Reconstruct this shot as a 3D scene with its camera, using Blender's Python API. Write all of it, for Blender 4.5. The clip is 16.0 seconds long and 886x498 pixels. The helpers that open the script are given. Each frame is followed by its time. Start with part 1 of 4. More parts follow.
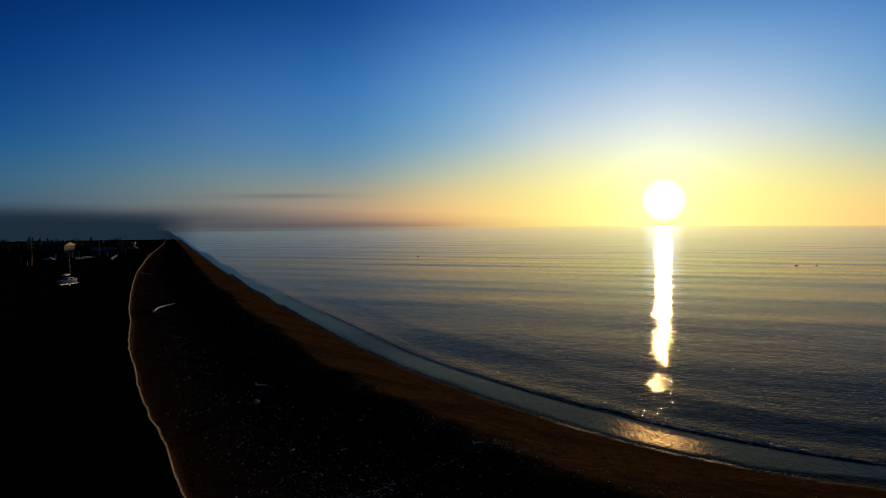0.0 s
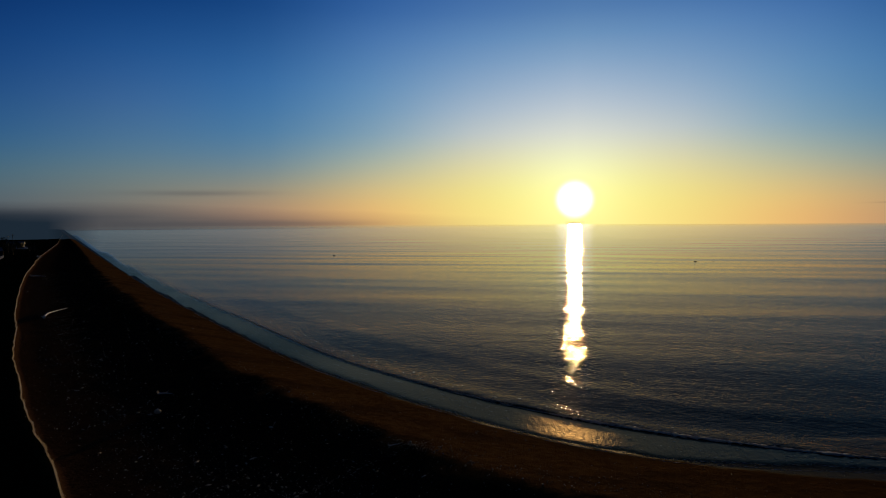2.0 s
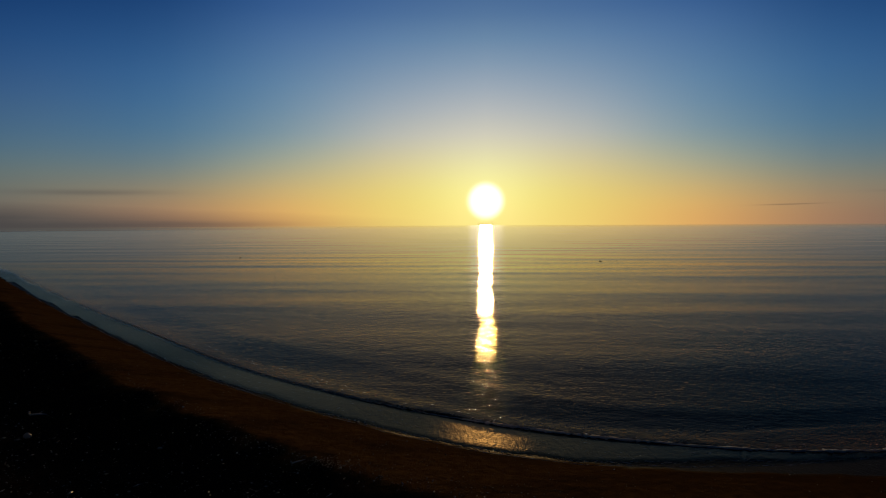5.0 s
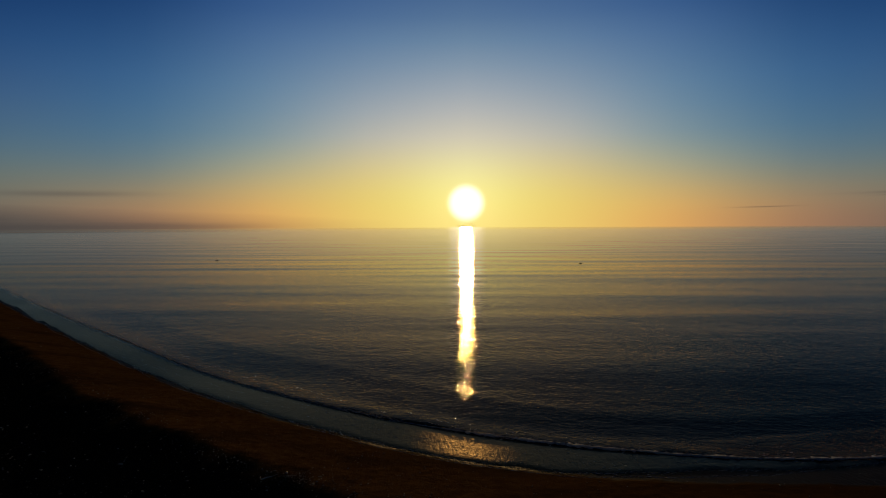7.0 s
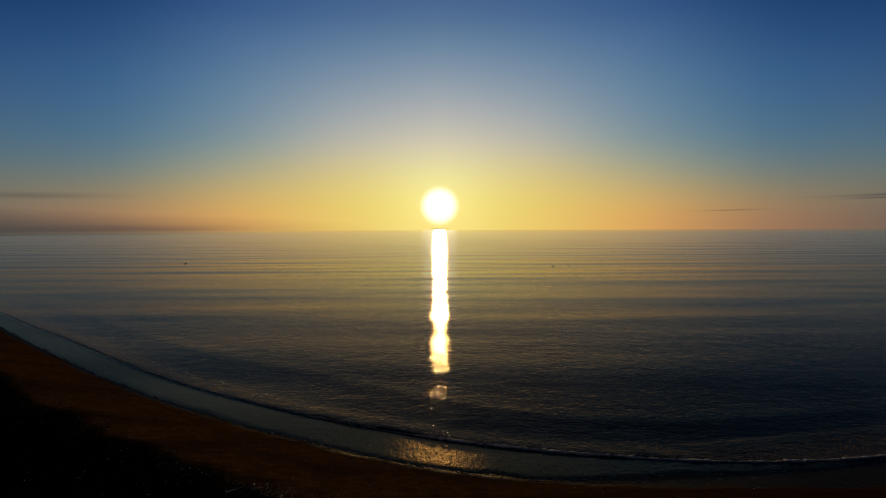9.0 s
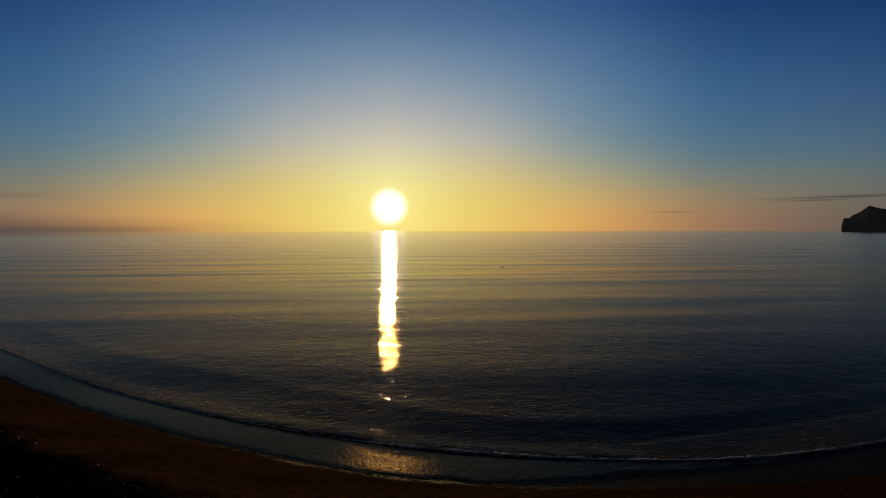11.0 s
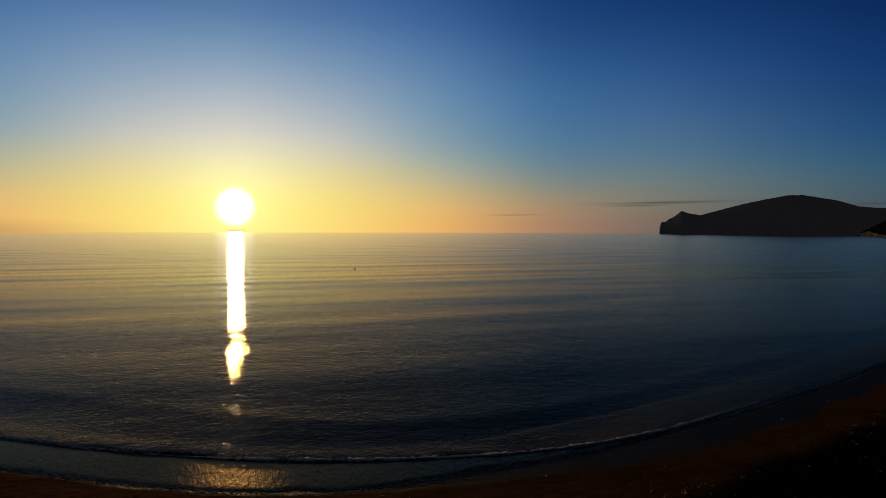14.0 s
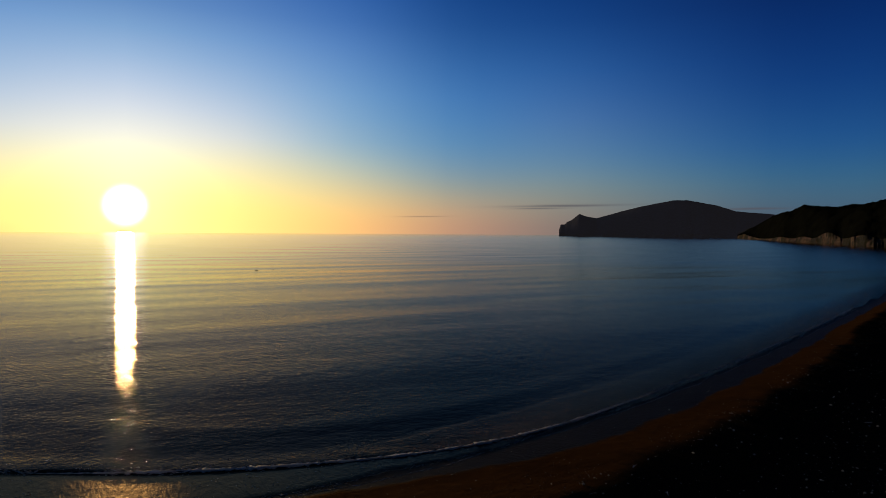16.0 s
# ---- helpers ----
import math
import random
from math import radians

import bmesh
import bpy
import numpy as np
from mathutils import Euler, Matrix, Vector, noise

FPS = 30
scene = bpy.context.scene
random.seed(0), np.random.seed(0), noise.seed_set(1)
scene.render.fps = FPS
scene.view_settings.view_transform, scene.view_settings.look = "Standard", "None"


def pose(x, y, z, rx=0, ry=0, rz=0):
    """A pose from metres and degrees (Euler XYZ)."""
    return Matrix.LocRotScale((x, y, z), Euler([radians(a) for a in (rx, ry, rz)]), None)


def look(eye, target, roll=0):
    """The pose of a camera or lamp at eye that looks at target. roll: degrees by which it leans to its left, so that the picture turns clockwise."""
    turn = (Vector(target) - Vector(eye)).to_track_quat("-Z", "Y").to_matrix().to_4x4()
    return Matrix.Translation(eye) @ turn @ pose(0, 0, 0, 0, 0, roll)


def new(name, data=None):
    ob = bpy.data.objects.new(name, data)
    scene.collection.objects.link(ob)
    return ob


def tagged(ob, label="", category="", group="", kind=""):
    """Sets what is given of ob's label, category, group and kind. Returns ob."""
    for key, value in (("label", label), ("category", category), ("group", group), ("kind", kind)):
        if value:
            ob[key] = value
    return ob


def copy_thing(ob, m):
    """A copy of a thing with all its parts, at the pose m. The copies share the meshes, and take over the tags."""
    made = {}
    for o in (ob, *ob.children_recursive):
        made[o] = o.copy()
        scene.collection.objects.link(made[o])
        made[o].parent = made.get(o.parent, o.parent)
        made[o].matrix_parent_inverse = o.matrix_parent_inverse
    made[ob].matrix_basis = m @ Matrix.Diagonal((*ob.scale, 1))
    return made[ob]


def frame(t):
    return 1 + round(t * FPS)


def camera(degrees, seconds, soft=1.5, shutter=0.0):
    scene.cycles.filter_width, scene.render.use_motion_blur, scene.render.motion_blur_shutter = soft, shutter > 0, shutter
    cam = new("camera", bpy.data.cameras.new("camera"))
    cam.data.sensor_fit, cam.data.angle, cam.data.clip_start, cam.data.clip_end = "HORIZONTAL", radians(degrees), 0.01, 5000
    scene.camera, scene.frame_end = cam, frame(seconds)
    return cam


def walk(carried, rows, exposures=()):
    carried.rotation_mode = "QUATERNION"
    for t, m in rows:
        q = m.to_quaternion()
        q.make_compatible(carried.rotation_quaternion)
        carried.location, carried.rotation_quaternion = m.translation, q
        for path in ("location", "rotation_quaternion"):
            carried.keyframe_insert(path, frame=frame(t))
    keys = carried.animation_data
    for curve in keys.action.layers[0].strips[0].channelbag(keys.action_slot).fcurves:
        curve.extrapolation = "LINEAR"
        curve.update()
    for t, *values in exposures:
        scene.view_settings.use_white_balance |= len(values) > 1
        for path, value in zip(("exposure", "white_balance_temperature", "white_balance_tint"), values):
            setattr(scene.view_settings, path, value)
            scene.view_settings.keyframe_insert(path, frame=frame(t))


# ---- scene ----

# ---- camera and its way ----
DEG = 70.0
H = 15.0
# seconds, metres east, metres seaward, yaw, pitch, roll
PATH = [
    (0.0, 0.0, 0.00, 19.22, -2.17, 0.25),
    (0.5, 0.0, 0.17, 17.79, -2.28, 0.26),
    (1.0, 0.0, 0.34, 15.92, -2.30, 0.26),
    (1.5, 0.0, 0.51, 13.49, -2.33, 0.27),
    (2.0, 0.0, 0.69, 11.74, -2.35, 0.28),
    (2.5, 0.0, 0.86, 9.92, -2.35, 0.29),
    (3.0, 0.0, 1.03, 8.37, -2.35, 0.29),
    (3.5, 0.0, 1.20, 6.97, -2.33, 0.30),
    (4.0, 0.0, 1.63, 5.56, -2.33, 0.29),
    (4.2, 0.0, 1.80, 5.10, -2.33, 0.29),
    (6.3, 0.0, 3.60, 2.71, -2.22, 0.26),
    (6.5, 0.0, 3.77, 2.51, -2.20, 0.26),
    (7.0, 0.0, 4.20, 2.10, -2.12, 0.25),
    (7.5, 0.0, 4.40, 1.54, -2.07, 0.24),
    (8.0, 0.0, 4.60, 0.98, -1.99, 0.23),
    (8.5, 0.0, 4.80, 0.42, -1.92, 0.21),
    (8.7, 0.0, 4.88, 0.14, -1.90, 0.21),
    (10.8, 0.0, 5.72, -4.23, -1.79, 0.15),
    (11.0, 0.0, 5.80, -4.86, -1.79, 0.15),
    (11.5, 0.0, 5.95, -6.43, -1.76, 0.12),
    (12.0, 0.0, 6.10, -8.22, -1.76, 0.09),
    (12.5, 0.0, 6.25, -9.91, -1.76, 0.06),
    (13.0, 0.0, 6.25, -12.03, -1.74, 0.03),
    (13.5, 0.0, 6.25, -14.55, -1.71, 0.00),
    (14.0, 0.0, 6.25, -18.17, -1.66, -0.07),
    (14.5, 0.0, 6.25, -20.99, -1.59, -0.14),
    (15.0, 0.0, 6.25, -23.53, -1.53, -0.21),
    (15.5, 0.0, 6.25, -25.31, -1.51, -0.28),
    (15.8, 0.0, 6.25, -26.22, -1.51, -0.32),
    (16.0, 0.0, 6.25, -26.67, -1.51, -0.35),
]
cam = camera(DEG, 16.0, soft=0.9)
STOPS = [(0.0, -1.93, 5520, 7), (1.5, -2.12, 5680, 8), (3.5, -2.33, 6050, 9), (7.0, -2.46, 6720, 11), (11.0, -2.51, 6780, 11), (13.0, -2.39, 6720, 11), (14.5, -2.11, 6250, 12), (16.0, -1.8, 6000, 13)]
walk(cam, [(t, pose(x, y, H, 90 + p, r, w)) for t, x, y, w, p, r in PATH], STOPS)

# ---- sky, sun ----
SUN_ELEV = 2.02
SUN_DIR = Vector((0.0, math.cos(radians(SUN_ELEV)), math.sin(radians(SUN_ELEV))))


class Nodes:
    """A small helper to write node trees as formulas."""

    def __init__(self, tree):
        self.tree = tree
        tree.nodes.clear()

    def node(self, kind, **props):
        n = self.tree.nodes.new(kind)
        for k, v in props.items():
            if k == "operation":
                n.operation = v
            elif k == "blend_type":
                n.blend_type = v
            elif k == "data_type":
                n.data_type = v
            elif k == "attribute_name":
                n.attribute_name = v
        return n

    def put(self, value, socket):
        if isinstance(value, bpy.types.NodeSocket):
            self.tree.links.new(value, socket)
        elif value is not None:
            socket.default_value = value

    def math(self, op, a, b=None, c=None, clamp=False):
        n = self.node("ShaderNodeMath", operation=op)
        n.use_clamp = clamp
        for v, s in zip((a, b, c), n.inputs):
            self.put(v, s)
        return n.outputs[0]

    def vmath(self, op, a, b=None, out=0):
        n = self.node("ShaderNodeVectorMath", operation=op)
        self.put(a, n.inputs[0])
        self.put(b, n.inputs[1])
        return n.outputs[out]

    def mix(self, fac, a, b, how="MIX"):
        n = self.node("ShaderNodeMix", data_type="RGBA", blend_type=how)
        n.clamp_factor = True
        self.put(fac, n.inputs[0])
        self.put(a, n.inputs[6])
        self.put(b, n.inputs[7])
        return n.outputs[2]

    def ramp(self, fac, stops, smooth=False):
        n = self.node("ShaderNodeValToRGB")
        e = n.color_ramp
        e.interpolation = "B_SPLINE" if smooth else "LINEAR"
        while len(e.elements) < len(stops):
            e.elements.new(0.5)
        for el, (p, col) in zip(e.elements, stops):
            el.position = p
            el.color = (*col, 1) if len(col) == 3 else col
        self.put(fac, n.inputs[0])
        return n.outputs[0]

    def scale01(self, v, lo, hi):
        n = self.node("ShaderNodeMapRange")
        n.clamp = True
        self.put(v, n.inputs[0])
        n.inputs[1].default_value, n.inputs[2].default_value = lo, hi
        return n.outputs[0]

    def noise(self, vec, scale, detail=3.0, rough=0.55, colour=False):
        n = self.node("ShaderNodeTexNoise")
        self.put(vec, n.inputs["Vector"])
        self.put(scale, n.inputs["Scale"])
        n.inputs["Detail"].default_value, n.inputs["Roughness"].default_value = detail, rough
        return n.outputs[1 if colour else 0]

    def stretch(self, vec, scale, turn=0.0):
        n = self.node("ShaderNodeMapping")
        self.put(vec, n.inputs[0])
        n.inputs[2].default_value = (0, 0, radians(turn))
        n.inputs[3].default_value = scale
        return n.outputs[0]

    def attr(self, name):
        return self.node("ShaderNodeAttribute", attribute_name=name).outputs["Fac"]

    def place(self):
        return self.node("ShaderNodeNewGeometry").outputs["Position"]


def build_world():
    world = bpy.data.worlds.new("sunrise_sky")
    scene.world = world
    world.use_nodes = True
    k = Nodes(world.node_tree)
    sky = k.node("ShaderNodeTexSky")
    sky.sky_type = "NISHITA"
    sky.sun_disc = False
    sky.sun_elevation = radians(SUN_ELEV)
    sky.sun_rotation = 0.0
    sky.air_density, sky.dust_density, sky.ozone_density = 1.0, 0.6, 3.0
    base = k.node("ShaderNodeBackground")
    k.put(sky.outputs[0], base.inputs[0])
    base.inputs[1].default_value = 0.02
    way = k.node("ShaderNodeTexCoord").outputs["Generated"]
    sep = k.node("ShaderNodeSeparateXYZ")
    k.put(way, sep.inputs[0])
    x, y, z = sep.outputs
    elev = k.math("MULTIPLY", k.math("ARCSINE", z), 180 / math.pi)
    up = k.math("MAXIMUM", elev, 0.0)
    azim = k.math("MULTIPLY", k.math("ARCTAN2", x, y), 180 / math.pi)
    side = k.math("ABSOLUTE", azim)
    cosa = k.math("MINIMUM", k.vmath("DOT_PRODUCT", way, tuple(SUN_DIR), out=1), 1.0)
    ang = k.math("MULTIPLY", k.math("ARCCOSINE", cosa), 180 / math.pi)

    def fall(v, size, amount, power=1.0):
        q = k.math("DIVIDE", v, size)
        if power != 1.0:
            q = k.math("POWER", q, power)
        return k.math("MULTIPLY", k.math("EXPONENT", k.math("MULTIPLY", q, -1.0)), amount)

    def light(col, amount):
        n = k.vmath("SCALE", col)
        k.put(amount, n.node.inputs[3])
        return n

    # the clear sky: a column of colour over height for each bearing from the sun, blended from one to the next
    height = k.math("POWER", k.math("DIVIDE", up, 90.0), 0.5)
    total = None
    for i, (bearing, stops) in enumerate(SKY):
        here = k.ramp(height, stops)
        total = here if i == 0 else k.mix(k.scale01(side, SKY[i - 1][0], bearing), total, here)
    total = k.vmath("ADD", total, light((1.0, 0.94, 0.58), fall(ang, 4.4, 1.25, 1.3)))
    total = k.vmath("ADD", total, light((0.85, 0.88, 1.0), fall(ang, 1.56, 4.6, 7.0)))
    # mist bank over the far coast, thin cloud streaks low over the sea
    left = k.scale01(azim, -4.0, -38.0)
    rag = k.noise(k.stretch(way, (6, 6, 60)), 1.0, 4.0)
    top = k.math("ADD", k.math("MULTIPLY", left, 1.35), k.math("MULTIPLY", k.math("SUBTRACT", rag, 0.5), 0.5))
    bank = k.math("MULTIPLY", k.scale01(k.math("SUBTRACT", top, up), -0.5, 0.7), k.math("MULTIPLY", left, 0.97), clamp=True)
    tone = light(k.ramp(k.math("DIVIDE", side, 60.0), [(0.0, (0.20, 0.14, 0.10)), (0.45, (0.13, 0.10, 0.084)), (0.6, (0.105, 0.094, 0.086)), (0.72, (0.046, 0.052, 0.060)), (0.85, (0.015, 0.024, 0.036)), (1.0, (0.009, 0.018, 0.031))]), GAIN)
    total = k.mix(bank, total, tone)
    wisp = k.noise(k.stretch(way, (9, 9, 90)), 1.0, 4.0, 0.6)
    for az0, el0, wide, high, amount in ((37.6, 2.42, 4.6, 0.10, 0.75), (35.2, 2.18, 2.2, 0.06, 0.6), (24.8, 1.42, 2.0, 0.05, 0.45), (52.6, 2.06, 2.6, 0.09, 0.7), (-33.0, 2.6, 5.0, 0.22, 0.35)):
        u = k.math("POWER", k.math("DIVIDE", k.math("ABSOLUTE", k.math("SUBTRACT", azim, az0)), wide), 2.0)
        lean = k.math("MULTIPLY", k.math("SUBTRACT", azim, az0), 0.012)
        v = k.math("SUBTRACT", k.math("SUBTRACT", elev, el0 - 0.06), k.math("ADD", lean, k.math("MULTIPLY", wisp, 0.12)))
        v = k.math("POWER", k.math("DIVIDE", k.math("ABSOLUTE", v), high), 2.0)
        cover = k.math("MULTIPLY", k.math("EXPONENT", k.math("MULTIPLY", k.math("ADD", u, v), -1.0)), amount)
        total = k.mix(cover, total, tuple(GAIN * q for q in (0.060, 0.055, 0.065)) + (1,))
    glow = k.node("ShaderNodeBackground")
    k.put(total, glow.inputs[0])
    both = k.node("ShaderNodeAddShader")
    k.put(base.outputs[0], both.inputs[0])
    k.put(glow.outputs[0], both.inputs[1])
    out = k.node("ShaderNodeOutputWorld")
    k.put(both.outputs[0], out.inputs[0])


GAIN = 4.6
# display colours of the sky by height in degrees, for bearings of 0, 9, 18, 28, 38 and 55 degrees from the sun
AT_0 = ((0, 253, 233, 124), (2.5, 253, 246, 126), (5, 247, 239, 162), (8, 222, 214, 196), (12, 172, 184, 194), (16, 116, 150, 178), (20, 70, 106, 153))
AT_9 = ((0, 255, 222, 120), (2.5, 254, 226, 120), (5, 238, 217, 152), (8, 200, 200, 192), (12, 150, 170, 186), (16, 104, 140, 175), (20, 62, 99, 150))
AT_18 = ((0, 246, 180, 104), (2, 242, 193, 110), (5, 185, 183, 150), (8, 132, 160, 172), (12, 106, 144, 174), (16, 80, 118, 163), (20, 44, 85, 141))
AT_28 = ((0, 168, 124, 98), (1.5, 180, 140, 104), (3, 152, 142, 114), (5, 112, 134, 140), (8, 78, 122, 154), (12, 60, 106, 152), (20, 18, 57, 110))
AT_38 = ((0, 118, 100, 92), (2, 130, 122, 104), (4, 116, 128, 120), (6, 88, 120, 138), (10, 66, 101, 142), (14, 39, 81, 131), (20, 10, 47, 99))
AT_55 = ((0, 56, 66, 76), (2, 66, 86, 98), (4, 52, 91, 111), (7, 30, 74, 118), (12, 13, 51, 102), (16, 6, 38, 88), (20, 3, 27, 73))


def sky_columns():
    """The columns above, drawn out smoothly to every third degree, darker overhead and away from the sun."""
    bearings = (0, 9, 18, 28, 38, 55)
    heights = np.arange(0, 20.5, 0.5)
    cols = np.array([[np.interp(heights, [r[0] for r in c], [r[1 + i] for r in c]) for i in range(3)] for c in (AT_0, AT_9, AT_18, AT_28, AT_38, AT_55)])
    fine = np.arange(0, 61, 1.0)
    grid = np.array([[np.interp(fine, bearings, cols[:, i, j]) for j in range(len(heights))] for i in range(3)])
    for axis in (1, 2):
        for _ in range(8):
            n = grid.shape[axis]
            lo, hi = np.take(grid, np.maximum(np.arange(n) - 1, 0), axis), np.take(grid, np.minimum(np.arange(n) + 1, n - 1), axis)
            grid = (lo + 2 * grid + hi) / 4
    v = grid / 255.0
    lin = np.where(v < 0.04, v / 12.92, ((v + 0.055) / 1.055) ** 2.4) * SKY_GAIN * np.array((0.97, 0.99, 1.04))[:, None, None]
    out = []
    for bearing in list(range(0, 61, 3)) + [85, 180]:
        j, dim = min(bearing, 60), {85: 0.45, 180: 0.2}.get(bearing, 1.0)
        stops = [(math.sqrt(h / 90.0), tuple(float(q) * dim for q in lin[:, int(h * 2), j])) for h in (0, 0.5, 1, 1.5, 2, 3, 4, 5, 6, 7, 8, 10, 12, 14, 16, 18, 20)]
        top = stops[-1][1]
        stops += [(math.sqrt(h / 90.0), tuple(q * d for q in top)) for h, d in ((25, 0.45 if bearing < 20 else 0.32), (35, 0.12), (55, 0.06), (90, 0.05))]
        out.append((float(bearing), stops))
    return out


SKY_GAIN = 4.35
SKY = sky_columns()
build_world()
sun = new("sun", bpy.data.lights.new("sun", "SUN"))
sun.data.energy, sun.data.angle, sun.data.color = 5.0, radians(1.0), (1.0, 0.60, 0.22)
sun.matrix_world = look((0, 300, 60), Vector((0, 300, 60)) - SUN_DIR)


# ---- materials ----
def material(name, build, rough=0.8, metal=0.0, spec=0.5):
    m = bpy.data.materials.new(name)
    m.use_nodes = True
    k = Nodes(m.node_tree)
    s = k.node("ShaderNodeBsdfPrincipled")
    s.inputs["Roughness"].default_value, s.inputs["Metallic"].default_value = rough, metal
    s.inputs["Specular IOR Level"].default_value = spec
    o = k.node("ShaderNodeOutputMaterial")
    k.put(s.outputs[0], o.inputs[0])
    build(k, s)
    return m


def bump(k, s, height, dist, strength=1.0):
    n = k.node("ShaderNodeBump")
    n.inputs["Strength"].default_value, n.inputs["Distance"].default_value = strength, dist
    k.put(height, n.inputs["Height"])
    k.put(n.outputs[0], s.inputs["Normal"])


def plain(name, a, b, scale=3.0, rough=0.8, metal=0.0, relief=0.01, spec=0.5):
    """Two tones by noise at two sizes, with fine relief."""
    def build(k, s):
        p = k.place()
        big, fine = k.noise(p, scale * 0.2), k.noise(p, scale * 4, 4)
        v = k.math("ADD", k.math("MULTIPLY", big, 0.6), k.math("MULTIPLY", fine, 0.4))
        k.put(k.mix(k.scale01(v, 0.35, 0.65), (*a, 1), (*b, 1)), s.inputs["Base Color"])
        bump(k, s, fine, relief)
    return material(name, build, rough, metal, spec)


def water_look(k, s):
    p = k.place()
    d = k.attr("offshore")
    slick = k.scale01(k.noise(k.stretch(p, (0.004, 0.022, 0), 8), 1.0, 4.0, 0.6), 0.38, 0.62)
    near = k.scale01(d, 9.0, 0.0)
    sheet = k.attr("sheet")
    small = k.noise(k.stretch(p, (1.8, 1.8, 1), 8), 1.0, 3.0, 0.5)
    mid = k.noise(k.stretch(p, (0.34, 0.38, 0), 4), 1.0, 3.0, 0.5)
    chop = k.noise(k.stretch(p, (3.6, 2.6, 1), -28), 1.0, 4.0, 0.6)
    swell = k.noise(k.stretch(p, (0.009, 0.034, 0), 6), 1.0, 1.2)
    sep = k.node("ShaderNodeSeparateXYZ")
    k.put(p, sep.inputs[0])
    away = k.vmath("LENGTH", p, out=1)
    far = k.scale01(away, 60.0, 300.0)
    calm = k.math("SUBTRACT", 1.0, k.math("MULTIPLY", far, 0.78))
    bands = k.noise(k.stretch(p, (0.014, 0.10, 0), 7), 1.0, 2.0, 0.4)
    ripple = k.noise(k.stretch(p, (3.4, 5.6, 1), -6), 1.0, 2.0, 0.6)
    h = k.math("MULTIPLY", k.math("MULTIPLY", small, calm), k.math("ADD", 0.021, k.math("MULTIPLY", slick, 0.015)))
    h = k.math("ADD", h, k.math("MULTIPLY", k.math("MULTIPLY", mid, calm), 0.045))
    h = k.math("ADD", h, k.math("MULTIPLY", k.math("MULTIPLY", ripple, calm), 0.0145))
    h = k.math("ADD", h, k.math("MULTIPLY", k.math("MULTIPLY", chop, near), 0.07))
    h = k.math("MULTIPLY", h, k.math("SUBTRACT", 1.0, k.math("MULTIPLY", sheet, 0.80)))
    runs = k.noise(k.stretch(p, (4.2, 0.9, 0), 25), 1.0, 3.0, 0.6)
    h = k.math("ADD", h, k.math("MULTIPLY", k.math("MULTIPLY", runs, sheet), 0.022))
    h = k.math("ADD", h, k.math("ADD", k.math("MULTIPLY", swell, 0.55), k.math("MULTIPLY", bands, 0.035)))
    bump(k, s, h, 1.0)
    k.put((0.003, 0.0035, 0.0035, 1), s.inputs["Base Color"])
    # wind ripples too fine to draw: rougher far out, glassy under the horizon; a thin sheet of wash near the sand
    rough = k.math("ADD", 0.045, k.math("MULTIPLY", k.scale01(away, 90.0, 350.0), 0.15))
    rough = k.math("SUBTRACT", rough, k.math("MULTIPLY", k.scale01(away, 1500.0, 4000.0), 0.04))
    rough = k.math("ADD", rough, k.math("MULTIPLY", sheet, 0.26))
    s.inputs["Specular IOR Level"].default_value = 0.0
    gloss = k.node("ShaderNodeBsdfGlossy")
    gloss.distribution = "BECKMANN"
    # warm reflection put into the gloss colour, golden over the wash
    k.put(k.mix(sheet, k.mix(k.scale01(away, 50.0, 160.0), (1.0, 0.77, 0.62, 1), (1.0, 0.89, 0.82, 1)), (1.0, 0.77, 0.47, 1)), gloss.inputs["Color"])
    k.put(rough, gloss.inputs["Roughness"])
    tilt = s.inputs["Normal"].links[0].from_socket
    k.put(tilt, gloss.inputs["Normal"])
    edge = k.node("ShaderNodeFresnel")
    # IOR set below real water so that the near sea reflects less
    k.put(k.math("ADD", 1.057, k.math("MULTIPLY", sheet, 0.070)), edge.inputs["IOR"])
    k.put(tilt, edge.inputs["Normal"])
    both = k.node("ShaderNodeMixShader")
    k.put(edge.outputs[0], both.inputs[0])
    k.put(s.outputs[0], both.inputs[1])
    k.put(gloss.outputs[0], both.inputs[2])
    k.put(both.outputs[0], [n for n in k.tree.nodes if n.type == "OUTPUT_MATERIAL"][0].inputs[0])


